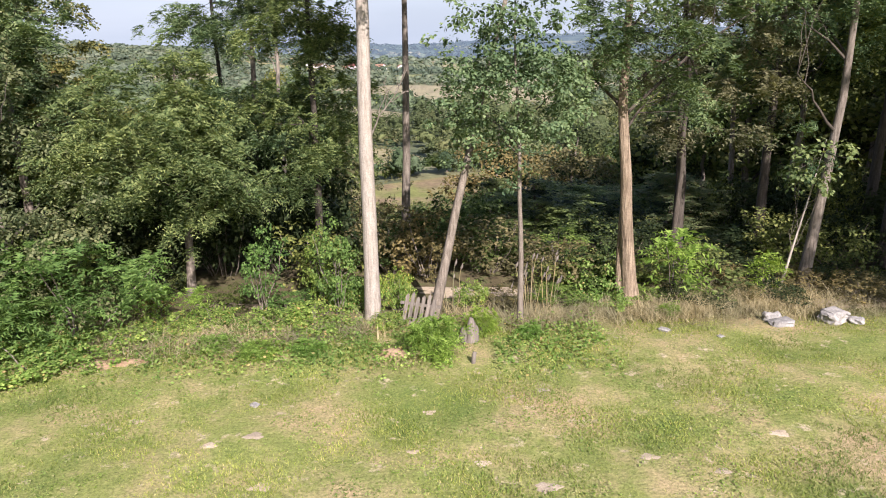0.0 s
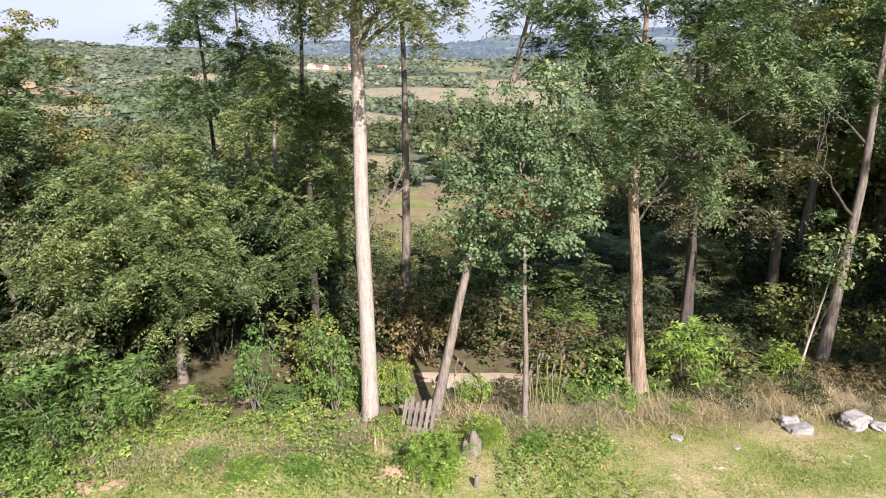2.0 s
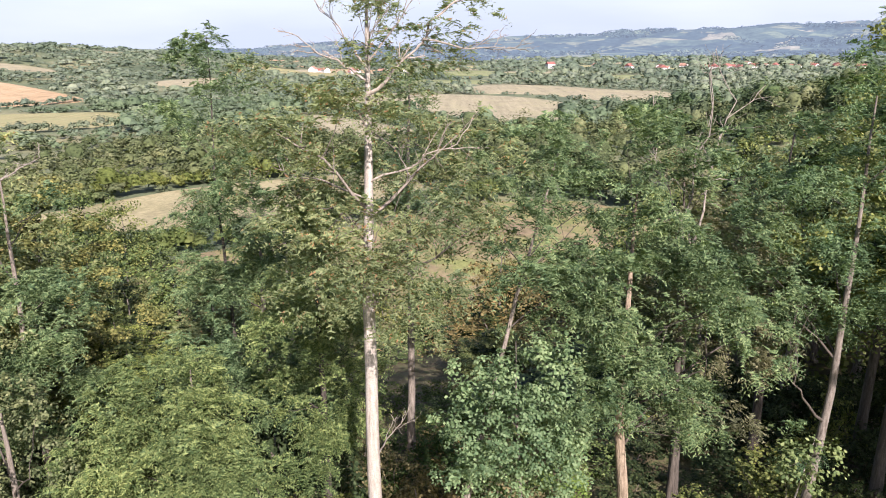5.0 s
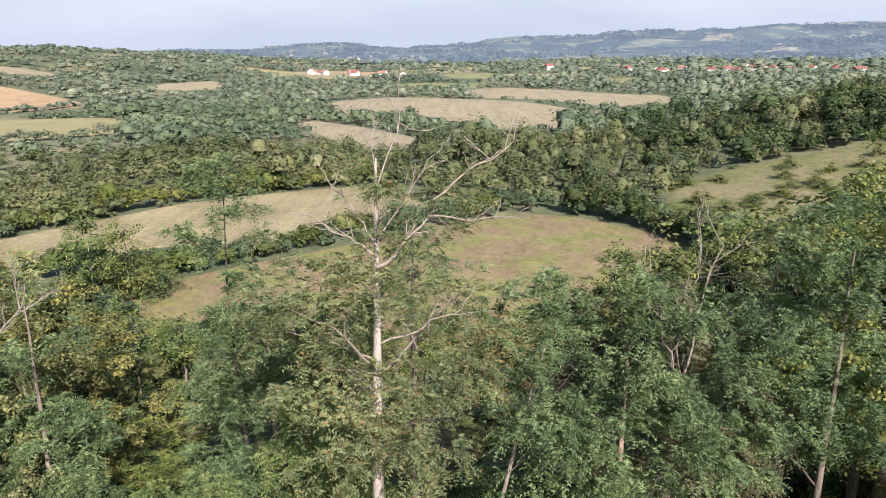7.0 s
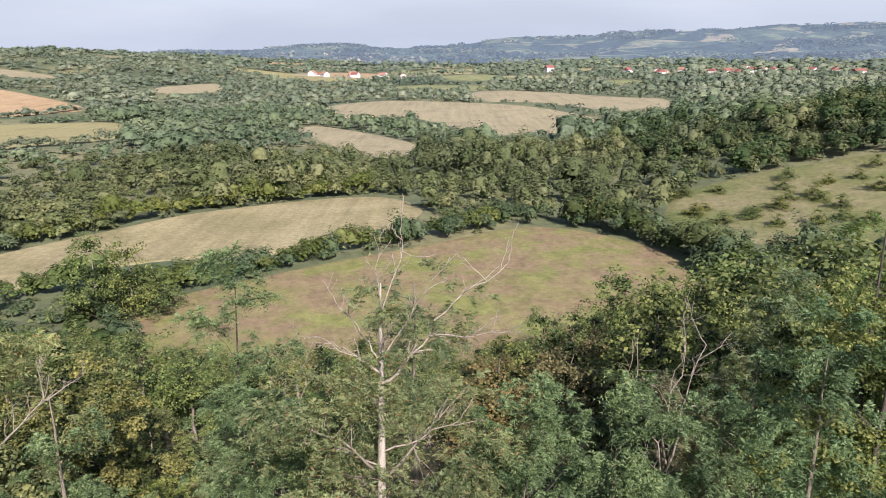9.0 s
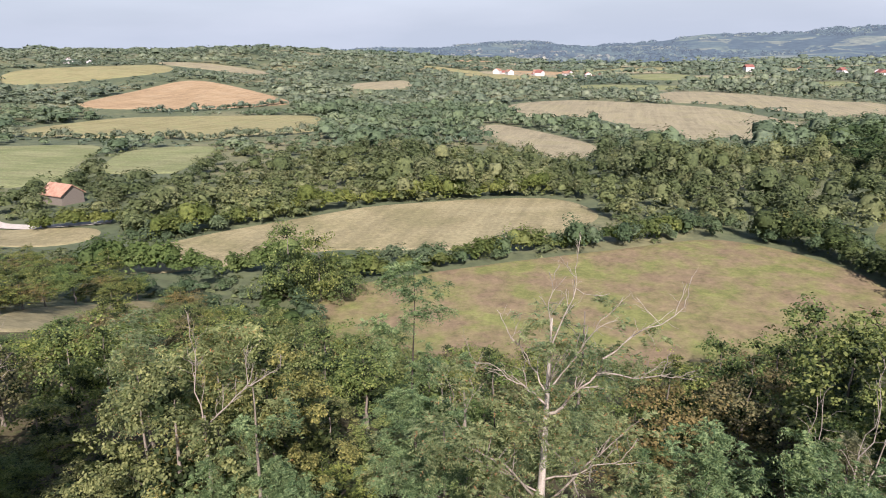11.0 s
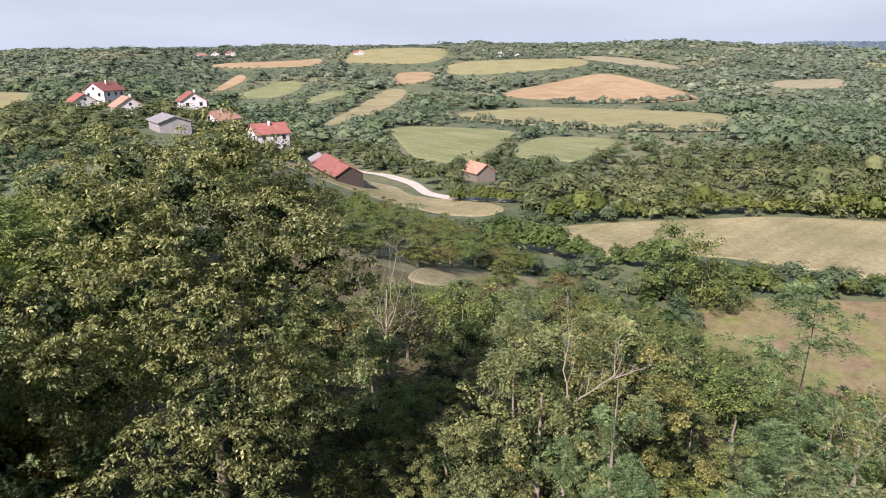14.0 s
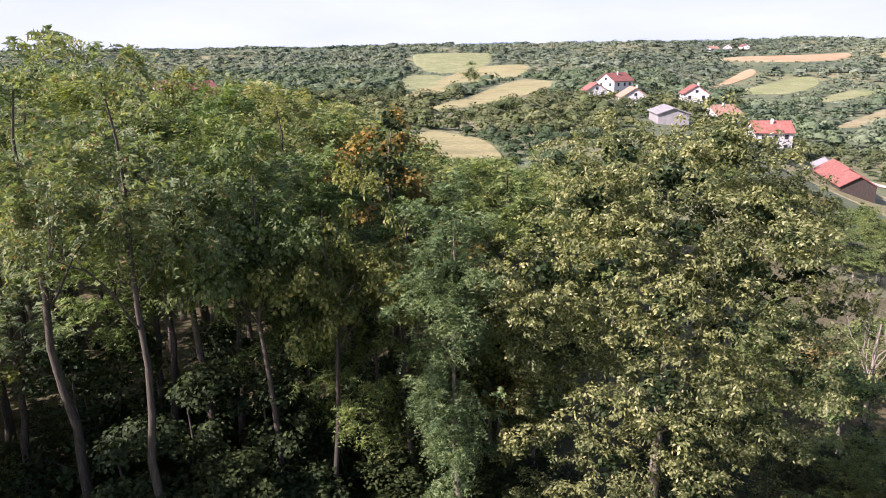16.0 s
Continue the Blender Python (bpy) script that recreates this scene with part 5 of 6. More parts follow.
kind("high_c", "broadleaf_tree", "tall green tree deep in the wood", HIGH, "loose", BROAD, DARK_BARK, 385, 8, 0.21, 124)
# its near-black leaves imitate the dimness under the wood
kind("deep", "broadleaf_tree", "low tree coloured dark to look shaded by the wood", LOW, "loose", DEEP, DARK_BARK, 300, 20, 0.17, 125, 9.0)
MADE = {}


def stand(key, x, y, tall, turn, group, wide=None, sink=0.0):
    """A tree of a kind, its first one built and the later ones copied, tall metres high."""
    name, label, lobes, style, mat, bark, clumps, per, leaf, seed, top, radius = KINDS[key]
    s = tall / top
    m = pose(x, y, ground_z(x, y) - 0.05 - sink, 0, 0, turn) @ Matrix.Diagonal((wide or s, wide or s, s, 1))
    if key not in MADE:
        MADE[key] = tree(name, label, 0, 0, (0.2, 0.1, top * 0.9), radius, lobes, style, mat, bark, clumps, per, leaf, seed, 0.1, None, 5, 15, 6, "tree", group, True)
        MADE[key].matrix_basis = m
        return MADE[key]
    made = copy_thing(MADE[key], Matrix.Identity(4))
    made.matrix_basis = m
    return tagged(made, group=group)


BANK = "trees on the wooded bank"
rng = np.random.default_rng(77)
placed = []
for n in range(5000):
    x, y = rng.uniform(-98, 48), rng.uniform(18.5, 92)
    if y > 74 + 0.25 * max(0, -x - 20) or x > 12 + y * 0.85 or y < 13 + 0.42 * max(0, -x - 12):
        continue
    if in_fields(np.array([x]), np.array([y]), OUTLINES[:3])[0]:
        continue
    gap = 3.1 if np.hypot(x, y) < 36 else 4.1
    if any((x - a) ** 2 + (y - b) ** 2 < gap * gap for a, b in placed):
        continue
    if y < 23 and -8 < x < 11.5:
        continue
    placed.append((x, y))
    r, az = np.hypot(x, y), np.degrees(np.arctan2(-x, y))
    # the canopy's slope, steeper straight down the valley
    slope = np.interp(az, [-35, -26, -21, -12, -3, 11, 18, 25, 37, 54, 70], [-0.12, -0.15, -0.22, -0.29, -0.41, -0.42, -0.43, -0.38, -0.325, -0.33, -0.33])
    crest = np.interp(az, [-12, 0], [15.3, 19.0]) + slope * r - ground_z(x, y)
    if 12 < az < 29 and r < 42:
        crest = min(crest, 4.6 - ground_z(x, y))
    if 42 < az < 66 and r < 36:
        crest = min(crest, 5.2 - ground_z(x, y))
    tall = min(crest * rng.uniform(0.72, 1.0), 13.0)
    if az > 34 and r > 78:
        tall = rng.uniform(3.0, 5.2)
    if -0.13 * y < x < 0.06 * y:
        tall = min(tall, 4.4 - 0.205 * y - ground_z(x, y))
    if 0.06 * y <= x < 0.36 * y and y < 36:
        tall = min(tall, 5.2 - 0.185 * y - ground_z(x, y))
    if tall < 1.6:
        continue
    near = np.hypot(x, y) < 34
    if x > 10 + 0.12 * y:
        key = rng.choice(["broad", "yellow", "locust", "dry"] if near else ["broad_c", "locust_c", "yellow_c"])
    elif x < -9:
        key = rng.choice(["locust", "locust", "grey", "broad", "dry"] if near else ["locust_c", "broad_c", "locust_c", "yellow_c", "russet_c"])
    else:
        key = rng.choice(["locust", "broad", "yellow", "dry"] if near else ["locust_c", "broad_c", "yellow_c", "russet_c"])
    s = tall / KINDS[key][10]
    stand(str(key), x, y, tall, rng.uniform(0, 360), BANK, max(s, 0.75) * rng.uniform(0.95, 1.2))

SIDE = "trees of the wood beside the lawn"
# the great tree with pale seed heads that stands out beside the lawn
masses = [(0, 0, 14.4, 2.7, 2.6), (2.0, 0.8, 12.4, 2.2, 2.2), (-2.0, 1.6, 12.8, 2.2, 2.3), (0.8, -2.0, 12.0, 2.2, 2.2), (0.4, 2.4, 11.2, 2.2, 2.2), (2.0, -0.8, 9.0, 2.0, 2.0), (1.4, 1.8, 7.4, 2.0, 2.0), (-1.2, -1.8, 8.6, 2.0, 2.2), (1.7, 0.2, 5.0, 1.8, 1.7), (-2.0, -0.7, 14.8, 1.7, 1.5), (0.8, 0.6, 16.0, 1.4, 1.2), (1.4, -1.6, 6.2, 1.6, 1.5), (0.4, -2.8, 7.6, 1.8, 1.8), (1.2, -2.5, 4.4, 1.6, 1.6), (0.1, -3.0, 10.4, 1.7, 1.7), (1.2, 0.6, 10.2, 2.2, 2.4), (0.9, 0.2, 6.8, 2.1, 2.2), (1.6, 2.6, 9.0, 1.9, 1.9), (0.4, -2.0, 14.0, 2.1, 1.9), (0.4, 2.0, 13.6, 2.1, 1.9), (0.2, 1.2, 15.2, 1.6, 1.3), (0.2, -1.3, 15.3, 1.6, 1.3), (0.6, 3.0, 11.6, 1.8, 1.7), (0.6, -3.0, 12.0, 1.8, 1.7), (1.7, -0.6, 11.4, 2.1, 2.1), (1.6, -0.4, 13.4, 1.8, 1.7)]
r2 = np.random.default_rng(73)
boughs = []
for cx, cy, cz, rr, hh in masses:
    cx, cy, cz, rr = cx * 1.3, cy * 1.45, cz * 1.06, rr * 1.15
    boughs.append((cx, cy, cz, rr * 0.66, hh * 0.62))
    for d in unit(r2.normal(0, 1, (6, 3))):
        boughs.append((cx + d[0] * rr * 0.8, cy + d[1] * rr * 0.8, cz + d[2] * hh * 0.78, rr * r2.uniform(0.26, 0.38), hh * r2.uniform(0.2, 0.3)))
tree("ash_tree", "great broad tree with yellowish leaf clusters", -21.3, 9.6, (0.3, 0, 14.8), 0.26,
     boughs,
     "cluster", ASH, GREY_BARK, 5600, 38, 0.145, 71, 0.02, None, 12, 60, group=SIDE, shell=0.8)
cx, cy = (float(q) for q in polar(83.6, 20.6))
tree("locust_tree", "slender blue-green locust with tiers of foliage down its stem", cx, cy, (0.2, 0.1, 14.2), 0.13,
     [(0.1, 0, 14.2, 0.9, 1.1), (0.4, 0.2, 12.6, 1.2, 1.0), (0.0, -0.5, 11.2, 1.3, 1.0), (0.2, 0.4, 9.8, 1.2, 0.9), (0.2, -0.3, 8.2, 1.1, 0.9), (0.0, 0.3, 6.6, 0.9, 0.8), (0.2, -0.2, 5.0, 0.7, 0.6)],
     "frond", BLUE_LOCUST, GREY_BARK, 1100, 4, 0.085, 172, 0.05, None, 8, 24, group=SIDE)
for key, az, r, tall, wide in [("high_dry", 111, 20.5, 20.0, 1.15), ("high_locust", 106, 25.5, 17.5, 1.3), ("high_dry", 115.5, 24, 19.8, 1.4),
                               ("high_dry", 100.5, 27, 16.0, 1.5), ("locust_tall", 95.2, 28, 15.8, 1.15), ("autumn", 90.0, 33, 17.2, 1.45), ("high_dry", 93.5, 38, 17.0, 1.4), ("high_locust", 80.5, 33, 15.0, 1.4),
                               ("broad", 77.5, 28, 13.0, 1.2), ("autumn", 80.5, 27, 10.5, 0.8), ("high_locust", 88.5, 27, 13.8, 1.3), ("high_locust", 103, 27, 15.5, 1.2), ("locust", 91.5, 24, 12.0, 0.9), ("yellow", 86.5, 26, 8.0, 0.8),
                               ("high_dry", 99, 36, 18.0, 1.5), ("high_locust", 104.5, 33, 18.2, 1.6), ("high_locust", 110, 31, 18.5, 1.6), ("high_dry", 115, 30, 18.5, 1.5), ("high_dry", 109, 27, 16.5, 1.3), ("locust_tall", 97.5, 26, 14.5, 1.2),
                               ("grey", 30.5, 26.5, 9.0, 1.1), ("grey", 38.5, 22.0, 10.4, 1.15), ("grey", 34.5, 23.0, 9.0, 1.0), ("broad", 71, 33, 10.5, 1.1), ("locust", 60, 36, 7.0, 0.9), ("high_yellow", 89.0, 24, 15.2, 0.85), ("high_yellow", 95, 22.5, 15.6, 0.9), ("high_yellow", 101, 23.5, 16.8, 1.0), ("yellow", 81.5, 26, 10.5, 0.9)]:
    x, y = polar(az, r)
    stand(key, float(x), float(y) + 0.5, tall, (az * 37) % 360, SIDE, wide)
# low trees that darken the wood's lower part by leaf colour
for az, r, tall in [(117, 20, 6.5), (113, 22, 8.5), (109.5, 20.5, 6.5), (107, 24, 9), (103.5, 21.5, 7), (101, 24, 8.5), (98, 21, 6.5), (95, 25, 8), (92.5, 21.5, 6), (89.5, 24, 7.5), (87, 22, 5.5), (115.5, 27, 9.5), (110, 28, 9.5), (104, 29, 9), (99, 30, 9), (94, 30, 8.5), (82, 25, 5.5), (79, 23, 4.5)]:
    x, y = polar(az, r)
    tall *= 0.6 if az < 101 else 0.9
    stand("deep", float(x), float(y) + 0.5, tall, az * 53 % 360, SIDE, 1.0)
rng = np.random.default_rng(88)
spots = []
for n in range(1500):
    x, y = rng.uniform(-75, -15), rng.uniform(-42, 26)
    if y > 4 + 0.42 * (-x - 15) or np.hypot(x, y) < 27 or (y > -6 and np.hypot(x, y) < 36):
        continue
    if any((x - a) ** 2 + (y - b) ** 2 < 13 for a, b in spots):
        continue
    spots.append((x, y))
    far = np.hypot(x, y) > 42
    key = str(rng.choice(["high_c", "high_c", "locust_c"] if far else ["high_locust", "high_dry", "high_broad"]))
    # the canopy falls away towards the valley side
    fall = np.interp(np.degrees(np.arctan2(-x, y)), [70, 84, 90, 96, 104, 120], [8.5, 8.0, 5.5, 3.2, 1.0, -0.5])
    tall = min(rng.uniform(13, 17.5), 18.8 - np.hypot(x, y) * math.tan(math.radians(fall)))
    if y < 0.53 * x - 2:
        tall *= 0.7
    if tall > 5:
        stand(key, x, y, tall, rng.uniform(0, 360), SIDE, rng.uniform(1.15, 1.5) * min(1, tall / 11))
# out-of-view trees added to cast shade on the wood's lower part
for x, y, h in [(-8.5, -14.5, 19), (-12, -19, 18), (-16, -22, 18), (-20, -27, 13), (-10, -26, 14), (-25, -25, 12), (-19, -17.5, 11), (-24, -20, 12), (-30, -27, 13), (-15, -29, 15)]:
    stand("high_broad", x, y, h, x * 50, SIDE, 1.8)
# unseen trees added at the other side of the lawn to shade the wood's edge
for x, y, h in [(16.5, 6, 15), (17.5, 8, 15), (19, 11, 16), (20.5, 3.5, 16), (23, 8, 17), (24, 12, 16)]:
    stand("broad", x, y, h, x * 70, SIDE, 1.4)


# ---- shrubs and weeds along the edge ----
def shrub_kind(name, label, seed, w, h, style, mat, clumps, per, leaf, stems=6, lift=0.25):
    rng = np.random.default_rng(seed)
    t = thing(name, (0, 0, 0), label, "shrub")
    lobes = [(0, 0, h * 0.55, w * 0.42, h * 0.42)]
    for n in range(5):
        a = n * 1.26 + rng.uniform(-0.3, 0.3)
        lobes.append((w * 0.3 * math.cos(a), w * 0.3 * math.sin(a), h * rng.uniform(0.3, 0.7), w * 0.24, h * 0.26))
    p, out = crown_points(rng, lobes, clumps, 0.4)
    p[:, 2] = np.maximum(p[:, 2], h * 0.08)
    if style == "frond":
        v, f = fronds(rng, p, out, per, leaf * 4.0, leaf, 5, 0.4, 0.42)
    else:
        v, f = loose_leaves(rng, p, out, per, max(0.16, leaf * 2.4), leaf)
    for n in range(stems):
        tip = p[int(rng.integers(0, len(p)))]
        sv, sf = tube(wander(rng, (rng.normal(0, 0.08), rng.normal(0, 0.08), -0.1), tip, 6, 0.12), np.linspace(0.022, 0.007, 6), 5)
        part("stem", mesh_of("stem", sv, sf, GREY_BARK, True), GREY_BARK, t)
    part("foliage", mesh_of("foliage", v, f, mat), mat, t)
    t.location = (0, 0, -500)
    return t


SHRUBS = {
    "hazel": (shrub_kind, ("hazel_shrub", "upright light green leafy shrub at the wood's edge", 201, 1.3, 2.1, "loose", SUMAC, 80, 24, 0.075, 6)),
    "sumac": (shrub_kind, ("sumac_shrub", "spreading green shrub with feathery leaves", 202, 2.6, 2.0, "frond", SUMAC, 120, 9, 0.08, 6)),
    "walnut": (shrub_kind, ("walnut_sapling", "bright green young walnut bush", 203, 1.0, 1.7, "frond", BRIGHT, 20, 6, 0.13, 5)),
    "bramble": (shrub_kind, ("bramble_bush", "low tangled green bramble bush", 204, 1.8, 0.9, "loose", WEED, 90, 34, 0.075, 6)),
    "dark": (shrub_kind, ("broadleaf_shrub", "dark green understorey shrub under the trees", 205, 2.4, 2.2, "loose", BROAD, 80, 20, 0.12, 5)),
    "russet": (shrub_kind, ("broadleaf_shrub", "brownish shrub with withering leaves", 206, 2.0, 2.0, "loose", RUSSET, 75, 20, 0.10, 7)),
    # shade under the trees painted as near-black leaves
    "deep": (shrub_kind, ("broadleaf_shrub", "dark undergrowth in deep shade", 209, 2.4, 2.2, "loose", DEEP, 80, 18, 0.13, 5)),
    "yellow": (shrub_kind, ("broadleaf_shrub", "yellow-green shrub on the bank", 207, 2.4, 2.2, "loose", HEDGE, 80, 20, 0.12, 5)),
    "tuft": (shrub_kind, ("weed_clump", "bright green clump of tall weeds", 208, 0.9, 0.75, "frond", BRIGHT, 60, 9, 0.055, 5)),
}
SHRUB_MADE = {}


def shrub(key, x, y, tall, wide, turn, group="shrubs along the lawn's edge"):
    if key not in SHRUB_MADE:
        fn, args = SHRUBS[key]
        SHRUB_MADE[key] = [fn(*args), args[4], args[3], False]
    first, h0, w0, used = SHRUB_MADE[key]
    m = pose(x, y, ground_z(x, y) - 0.03, 0, 0, turn) @ Matrix.Diagonal((wide / w0, wide / w0, tall / h0, 1))
    t = first
    if used:
        t = copy_thing(first, Matrix.Identity(4))
    SHRUB_MADE[key][3] = True
    t.matrix_basis = m
    return tagged(t, group=group)


# the deep ones closing the list darken the hollow by their leaf colour
for key, x, y, h, w in [("sumac", -7.3, 12.9, 2.3, 3.2), ("sumac", -9.0, 12.3, 1.6, 2.6), ("dark", -8.4, 14.2, 2.4, 2.6), ("hazel", -3.9, 14.4, 2.2, 0.95), ("hazel", -2.35, 14.5, 2.3, 1.0), ("hazel", -2.8, 15.2, 2.0, 0.9),
                        ("walnut", 5.35, 15.3, 1.75, 1.1), ("walnut", 7.55, 15.6, 1.15, 0.6), ("bramble", -2.7, 13.7, 0.6, 1.5), ("bramble", -3.6, 13.5, 0.5, 1.3), ("bramble", -4.9, 13.8, 0.5, 1.2),
                        ("bramble", -5.8, 13.5, 0.45, 1.3), ("bramble", -1.15, 13.6, 0.45, 0.8), ("tuft", -0.12, 12.15, 0.8, 1.0), ("tuft", 0.75, 13.2, 0.6, 0.6), ("tuft", -0.3, 12.5, 0.6, 0.6), ("tuft", 1.7, 13.0, 0.3, 0.5), ("tuft", -2.6, 12.3, 0.28, 0.6),
                        ("tuft", -3.5, 12.2, 0.3, 0.7), ("tuft", -4.4, 12.6, 0.3, 0.6), ("walnut", -5.3, 14.0, 0.9, 0.5), ("walnut", -6.1, 14.0, 1.0, 0.45), ("tuft", 4.9, 14.3, 0.25, 0.5),
                        ("bramble", 3.6, 15.5, 1.0, 1.6), ("russet", 3.0, 16.0, 1.4, 1.5), ("yellow", 3.4, 15.9, 1.3, 1.4), ("bramble", -7.6, 11.6, 0.5, 2.0), ("bramble", -6.6, 12.2, 0.5, 1.6), ("bramble", -9.2, 10.9, 0.6, 2.4),
                        ("russet", -0.4, 17.4, 1.9, 1.8), ("russet", -1.5, 18.2, 2.0, 1.9), ("yellow", 1.4, 18.4, 1.5, 2.2), ("yellow", 0.3, 19.8, 2.0, 2.4), ("russet", -2.4, 19.6, 1.9, 1.9), ("deep", -5.8, 18.0, 3.6, 2.4), ("deep", -4.6, 18.3, 3.6, 2.4), ("deep", -7.0, 17.6, 3.4, 2.4), ("deep", -3.5, 18.6, 3.2, 2.0), ("deep", -8.2, 17.0, 3.0, 2.2)]:
    shrub(key, x, y, h, w, (x * 97 + y * 31) % 360)
rng = np.random.default_rng(9)
under = []
for n in range(1500):
    x, y = rng.uniform(-17, 17), rng.uniform(15.6, 27)
    if abs(x) > 3 + 0.62 * y or any((x - a) ** 2 + (y - b) ** 2 < 1.7 for a, b in under):
        continue
    if (-2.2 < x < 2.6 and y < 17.4) or (-7 < x < -3.4 and y < 18):
        continue
    under.append((x, y))
    # deep shrubs carry the shade under the trees in their colour
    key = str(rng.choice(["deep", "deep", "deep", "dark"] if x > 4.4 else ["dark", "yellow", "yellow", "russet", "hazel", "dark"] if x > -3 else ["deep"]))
    tall = rng.uniform(1.2, 2.4)
    if -0.13 * y < x < 0.06 * y:
        tall = rng.uniform(0.9, 1.5)
    if 2 < x < 9:
        tall *= 0.55
    shrub(key, x, y, tall, rng.uniform(1.6, 2.6), rng.uniform(0, 360), "shrubs under the trees")


for n in range(1200):
    x, y = rng.uniform(-34, -12), rng.uniform(-18, 13)
    if y > 3 + 0.3 * (-x - 12) or any((x - a) ** 2 + (y - b) ** 2 < 3.2 for a, b in under):
        continue
    under.append((x, y))
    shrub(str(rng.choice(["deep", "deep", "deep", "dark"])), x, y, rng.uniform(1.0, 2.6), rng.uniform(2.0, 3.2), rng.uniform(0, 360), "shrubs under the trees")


# mostly deep shrubs, so the shadowed gap is dark by colour too
for n in range(500):
    az, r = rng.uniform(42, 66), rng.uniform(19, 37)
    x, y = (float(q) for q in polar(az, r))
    if any((x - a) ** 2 + (y - b) ** 2 < 3.0 for a, b in under):
        continue
    under.append((x, y))
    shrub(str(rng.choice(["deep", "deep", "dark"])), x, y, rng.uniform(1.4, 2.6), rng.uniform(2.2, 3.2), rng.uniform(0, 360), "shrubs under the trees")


for n in range(900):
    x, y = rng.uniform(-9.5, 13), rng.uniform(14.7, 16.6)
    if any((x - a) ** 2 + (y - b) ** 2 < 0.55 for a, b in under) or (abs(x - 4.3) < 0.6 and y < 15.3):
        continue
    if y > 15.3 and (-6.3 < x < -3.3 or -0.6 < x < 3.3):
        continue
    under.append((x, y))
    shrub(str(rng.choice(["deep", "deep", "dark", "bramble"] if -7.5 < x < -3.2 and y > 15 else ["bramble", "bramble", "russet", "yellow", "tuft", "hazel"] if x < 4.6 else ["russet", "deep", "deep", "deep"])), x, y, rng.uniform(0.3, 0.8), rng.uniform(0.7, 1.4), rng.uniform(0, 360), "shrubs under the trees")


def patchy(x, y, cell, seed):
    """Smooth uneven patches between -1 and 1, each about a cell wide."""
    g = np.random.default_rng(seed).uniform(-1, 1, (128, 128))
    u, w = x / cell + 61.3, y / cell + 11.7
    i, j = np.floor(u).astype(int), np.floor(w).astype(int)
    a, b = sstep(u - i), sstep(w - j)
    i, j, i2, j2 = i % 128, j % 128, (i + 1) % 128, (j + 1) % 128
    return (g[i, j] * (1 - a) + g[i2, j] * a) * (1 - b) + (g[i, j2] * (1 - a) + g[i2, j2] * a) * b


def blades(rng, x, y, tall, wide, lean):
    """Grass blades: one narrow bent triangle pair each."""
    n = len(x)
    z = height(x, y)
    a = rng.uniform(0, 2 * np.pi, n)
    side = np.stack([np.cos(a), np.sin(a), 0 * a], -1) * (wide * 0.5)[:, None]
    bend = np.stack([-np.sin(a), np.cos(a), 0 * a], -1) * (tall * lean * rng.uniform(-1, 1, n))[:, None] + rng.normal(0, 0.15, (n, 3)) * tall[:, None] * (1, 1, 0)
    base = np.stack([x, y, z - 0.01], -1)
    tip = base + bend + np.stack([0 * x, 0 * x, tall], -1)
    v = np.stack([base - side, base + side, tip], 1).reshape(-1, 3)
    return v, np.arange(n * 3).reshape(-1, 3)


rng = np.random.default_rng(14)
n = 260000
y = 3.0 + 11.0 * rng.random(n) ** 0.8
x = rng.uniform(-1, 1, n) * (2.5 + 0.72 * y)
k = (0.5 * patchy(x, y, 1.3, 1) + 0.8 * patchy(x, y, 0.42, 2) + 0.8 * patchy(x, y, 0.16, 3) + rng.normal(0, 0.4, n)) > -0.35
k &= x > -10.5
x, y = x[k], y[k]
rough = 1 + 0.9 * sstep((y - 11.2) / 2.0) * (x < 3)
v, f = blades(rng, x, y, rng.uniform(0.02, 0.055, len(x)) * rough, rng.uniform(0.008, 0.018, len(x)), 1.6)
tagged(new("grass", mesh_of("grass", v, f, GRASS)), "short mown grass, green and partly dry", "grass", kind="stuff")
# clover and other small flat leaves among the grass
n = 80000
y = 3.0 + 10.5 * rng.random(n) ** 0.8
x = rng.uniform(-1, 1, n) * (2.5 + 0.72 * y)
k = (patchy(x, y, 0.9, 21) + 0.9 * patchy(x, y, 0.3, 22) + rng.normal(0, 0.3, n) > 0.15) & (x > -10.5)
x, y = x[k], y[k]
c = np.stack([x, y, height(x, y) + 0.03 * np.sin(x * 1.7) * np.sin(y * 2.1 + 1) + rng.uniform(0.012, 0.045, len(x))], -1)
axis = unit(rng.normal(0, 1, (len(c), 3)) * (1, 1, 0.35))
side = unit(np.cross(axis, unit(rng.normal(0, 0.35, (len(c), 3)) + (0, 0, 1))))
s = rng.uniform(0.018, 0.04, len(c))
v, f = tri_leaves(c, axis, side, s, s * 0.9)
tagged(new("clover", mesh_of("clover", v, f, GRASS)), "patches of clover and small weeds in the lawn", "weeds", kind="stuff")
# dry stalks at the foot of the trees
patches = [(-6.3, 12.6, 1.3, 2600), (-4.2, 12.9, 1.0, 2000), (-2.9, 13.1, 0.8, 1100), (-1.6, 13.4, 0.6, 700), (1.9, 13.9, 0.9, 1500), (2.9, 14.3, 1.1, 1700), (3.6, 14.8, 0.9, 900), (5.0, 15.0, 0.8, 700), (6.4, 15.3, 1.0, 1200), (7.4, 15.5, 0.9, 900), (0.8, 14.4, 0.7, 400), (8.6, 15.6, 0.8, 600), (10.2, 16.0, 1.2, 900), (5.2, 14.3, 0.9, 900), (6.1, 14.5, 1.2, 1500), (7.5, 14.6, 1.2, 1500), (9.0, 14.7, 1.2, 1300), (4.4, 14.2, 0.8, 700)]
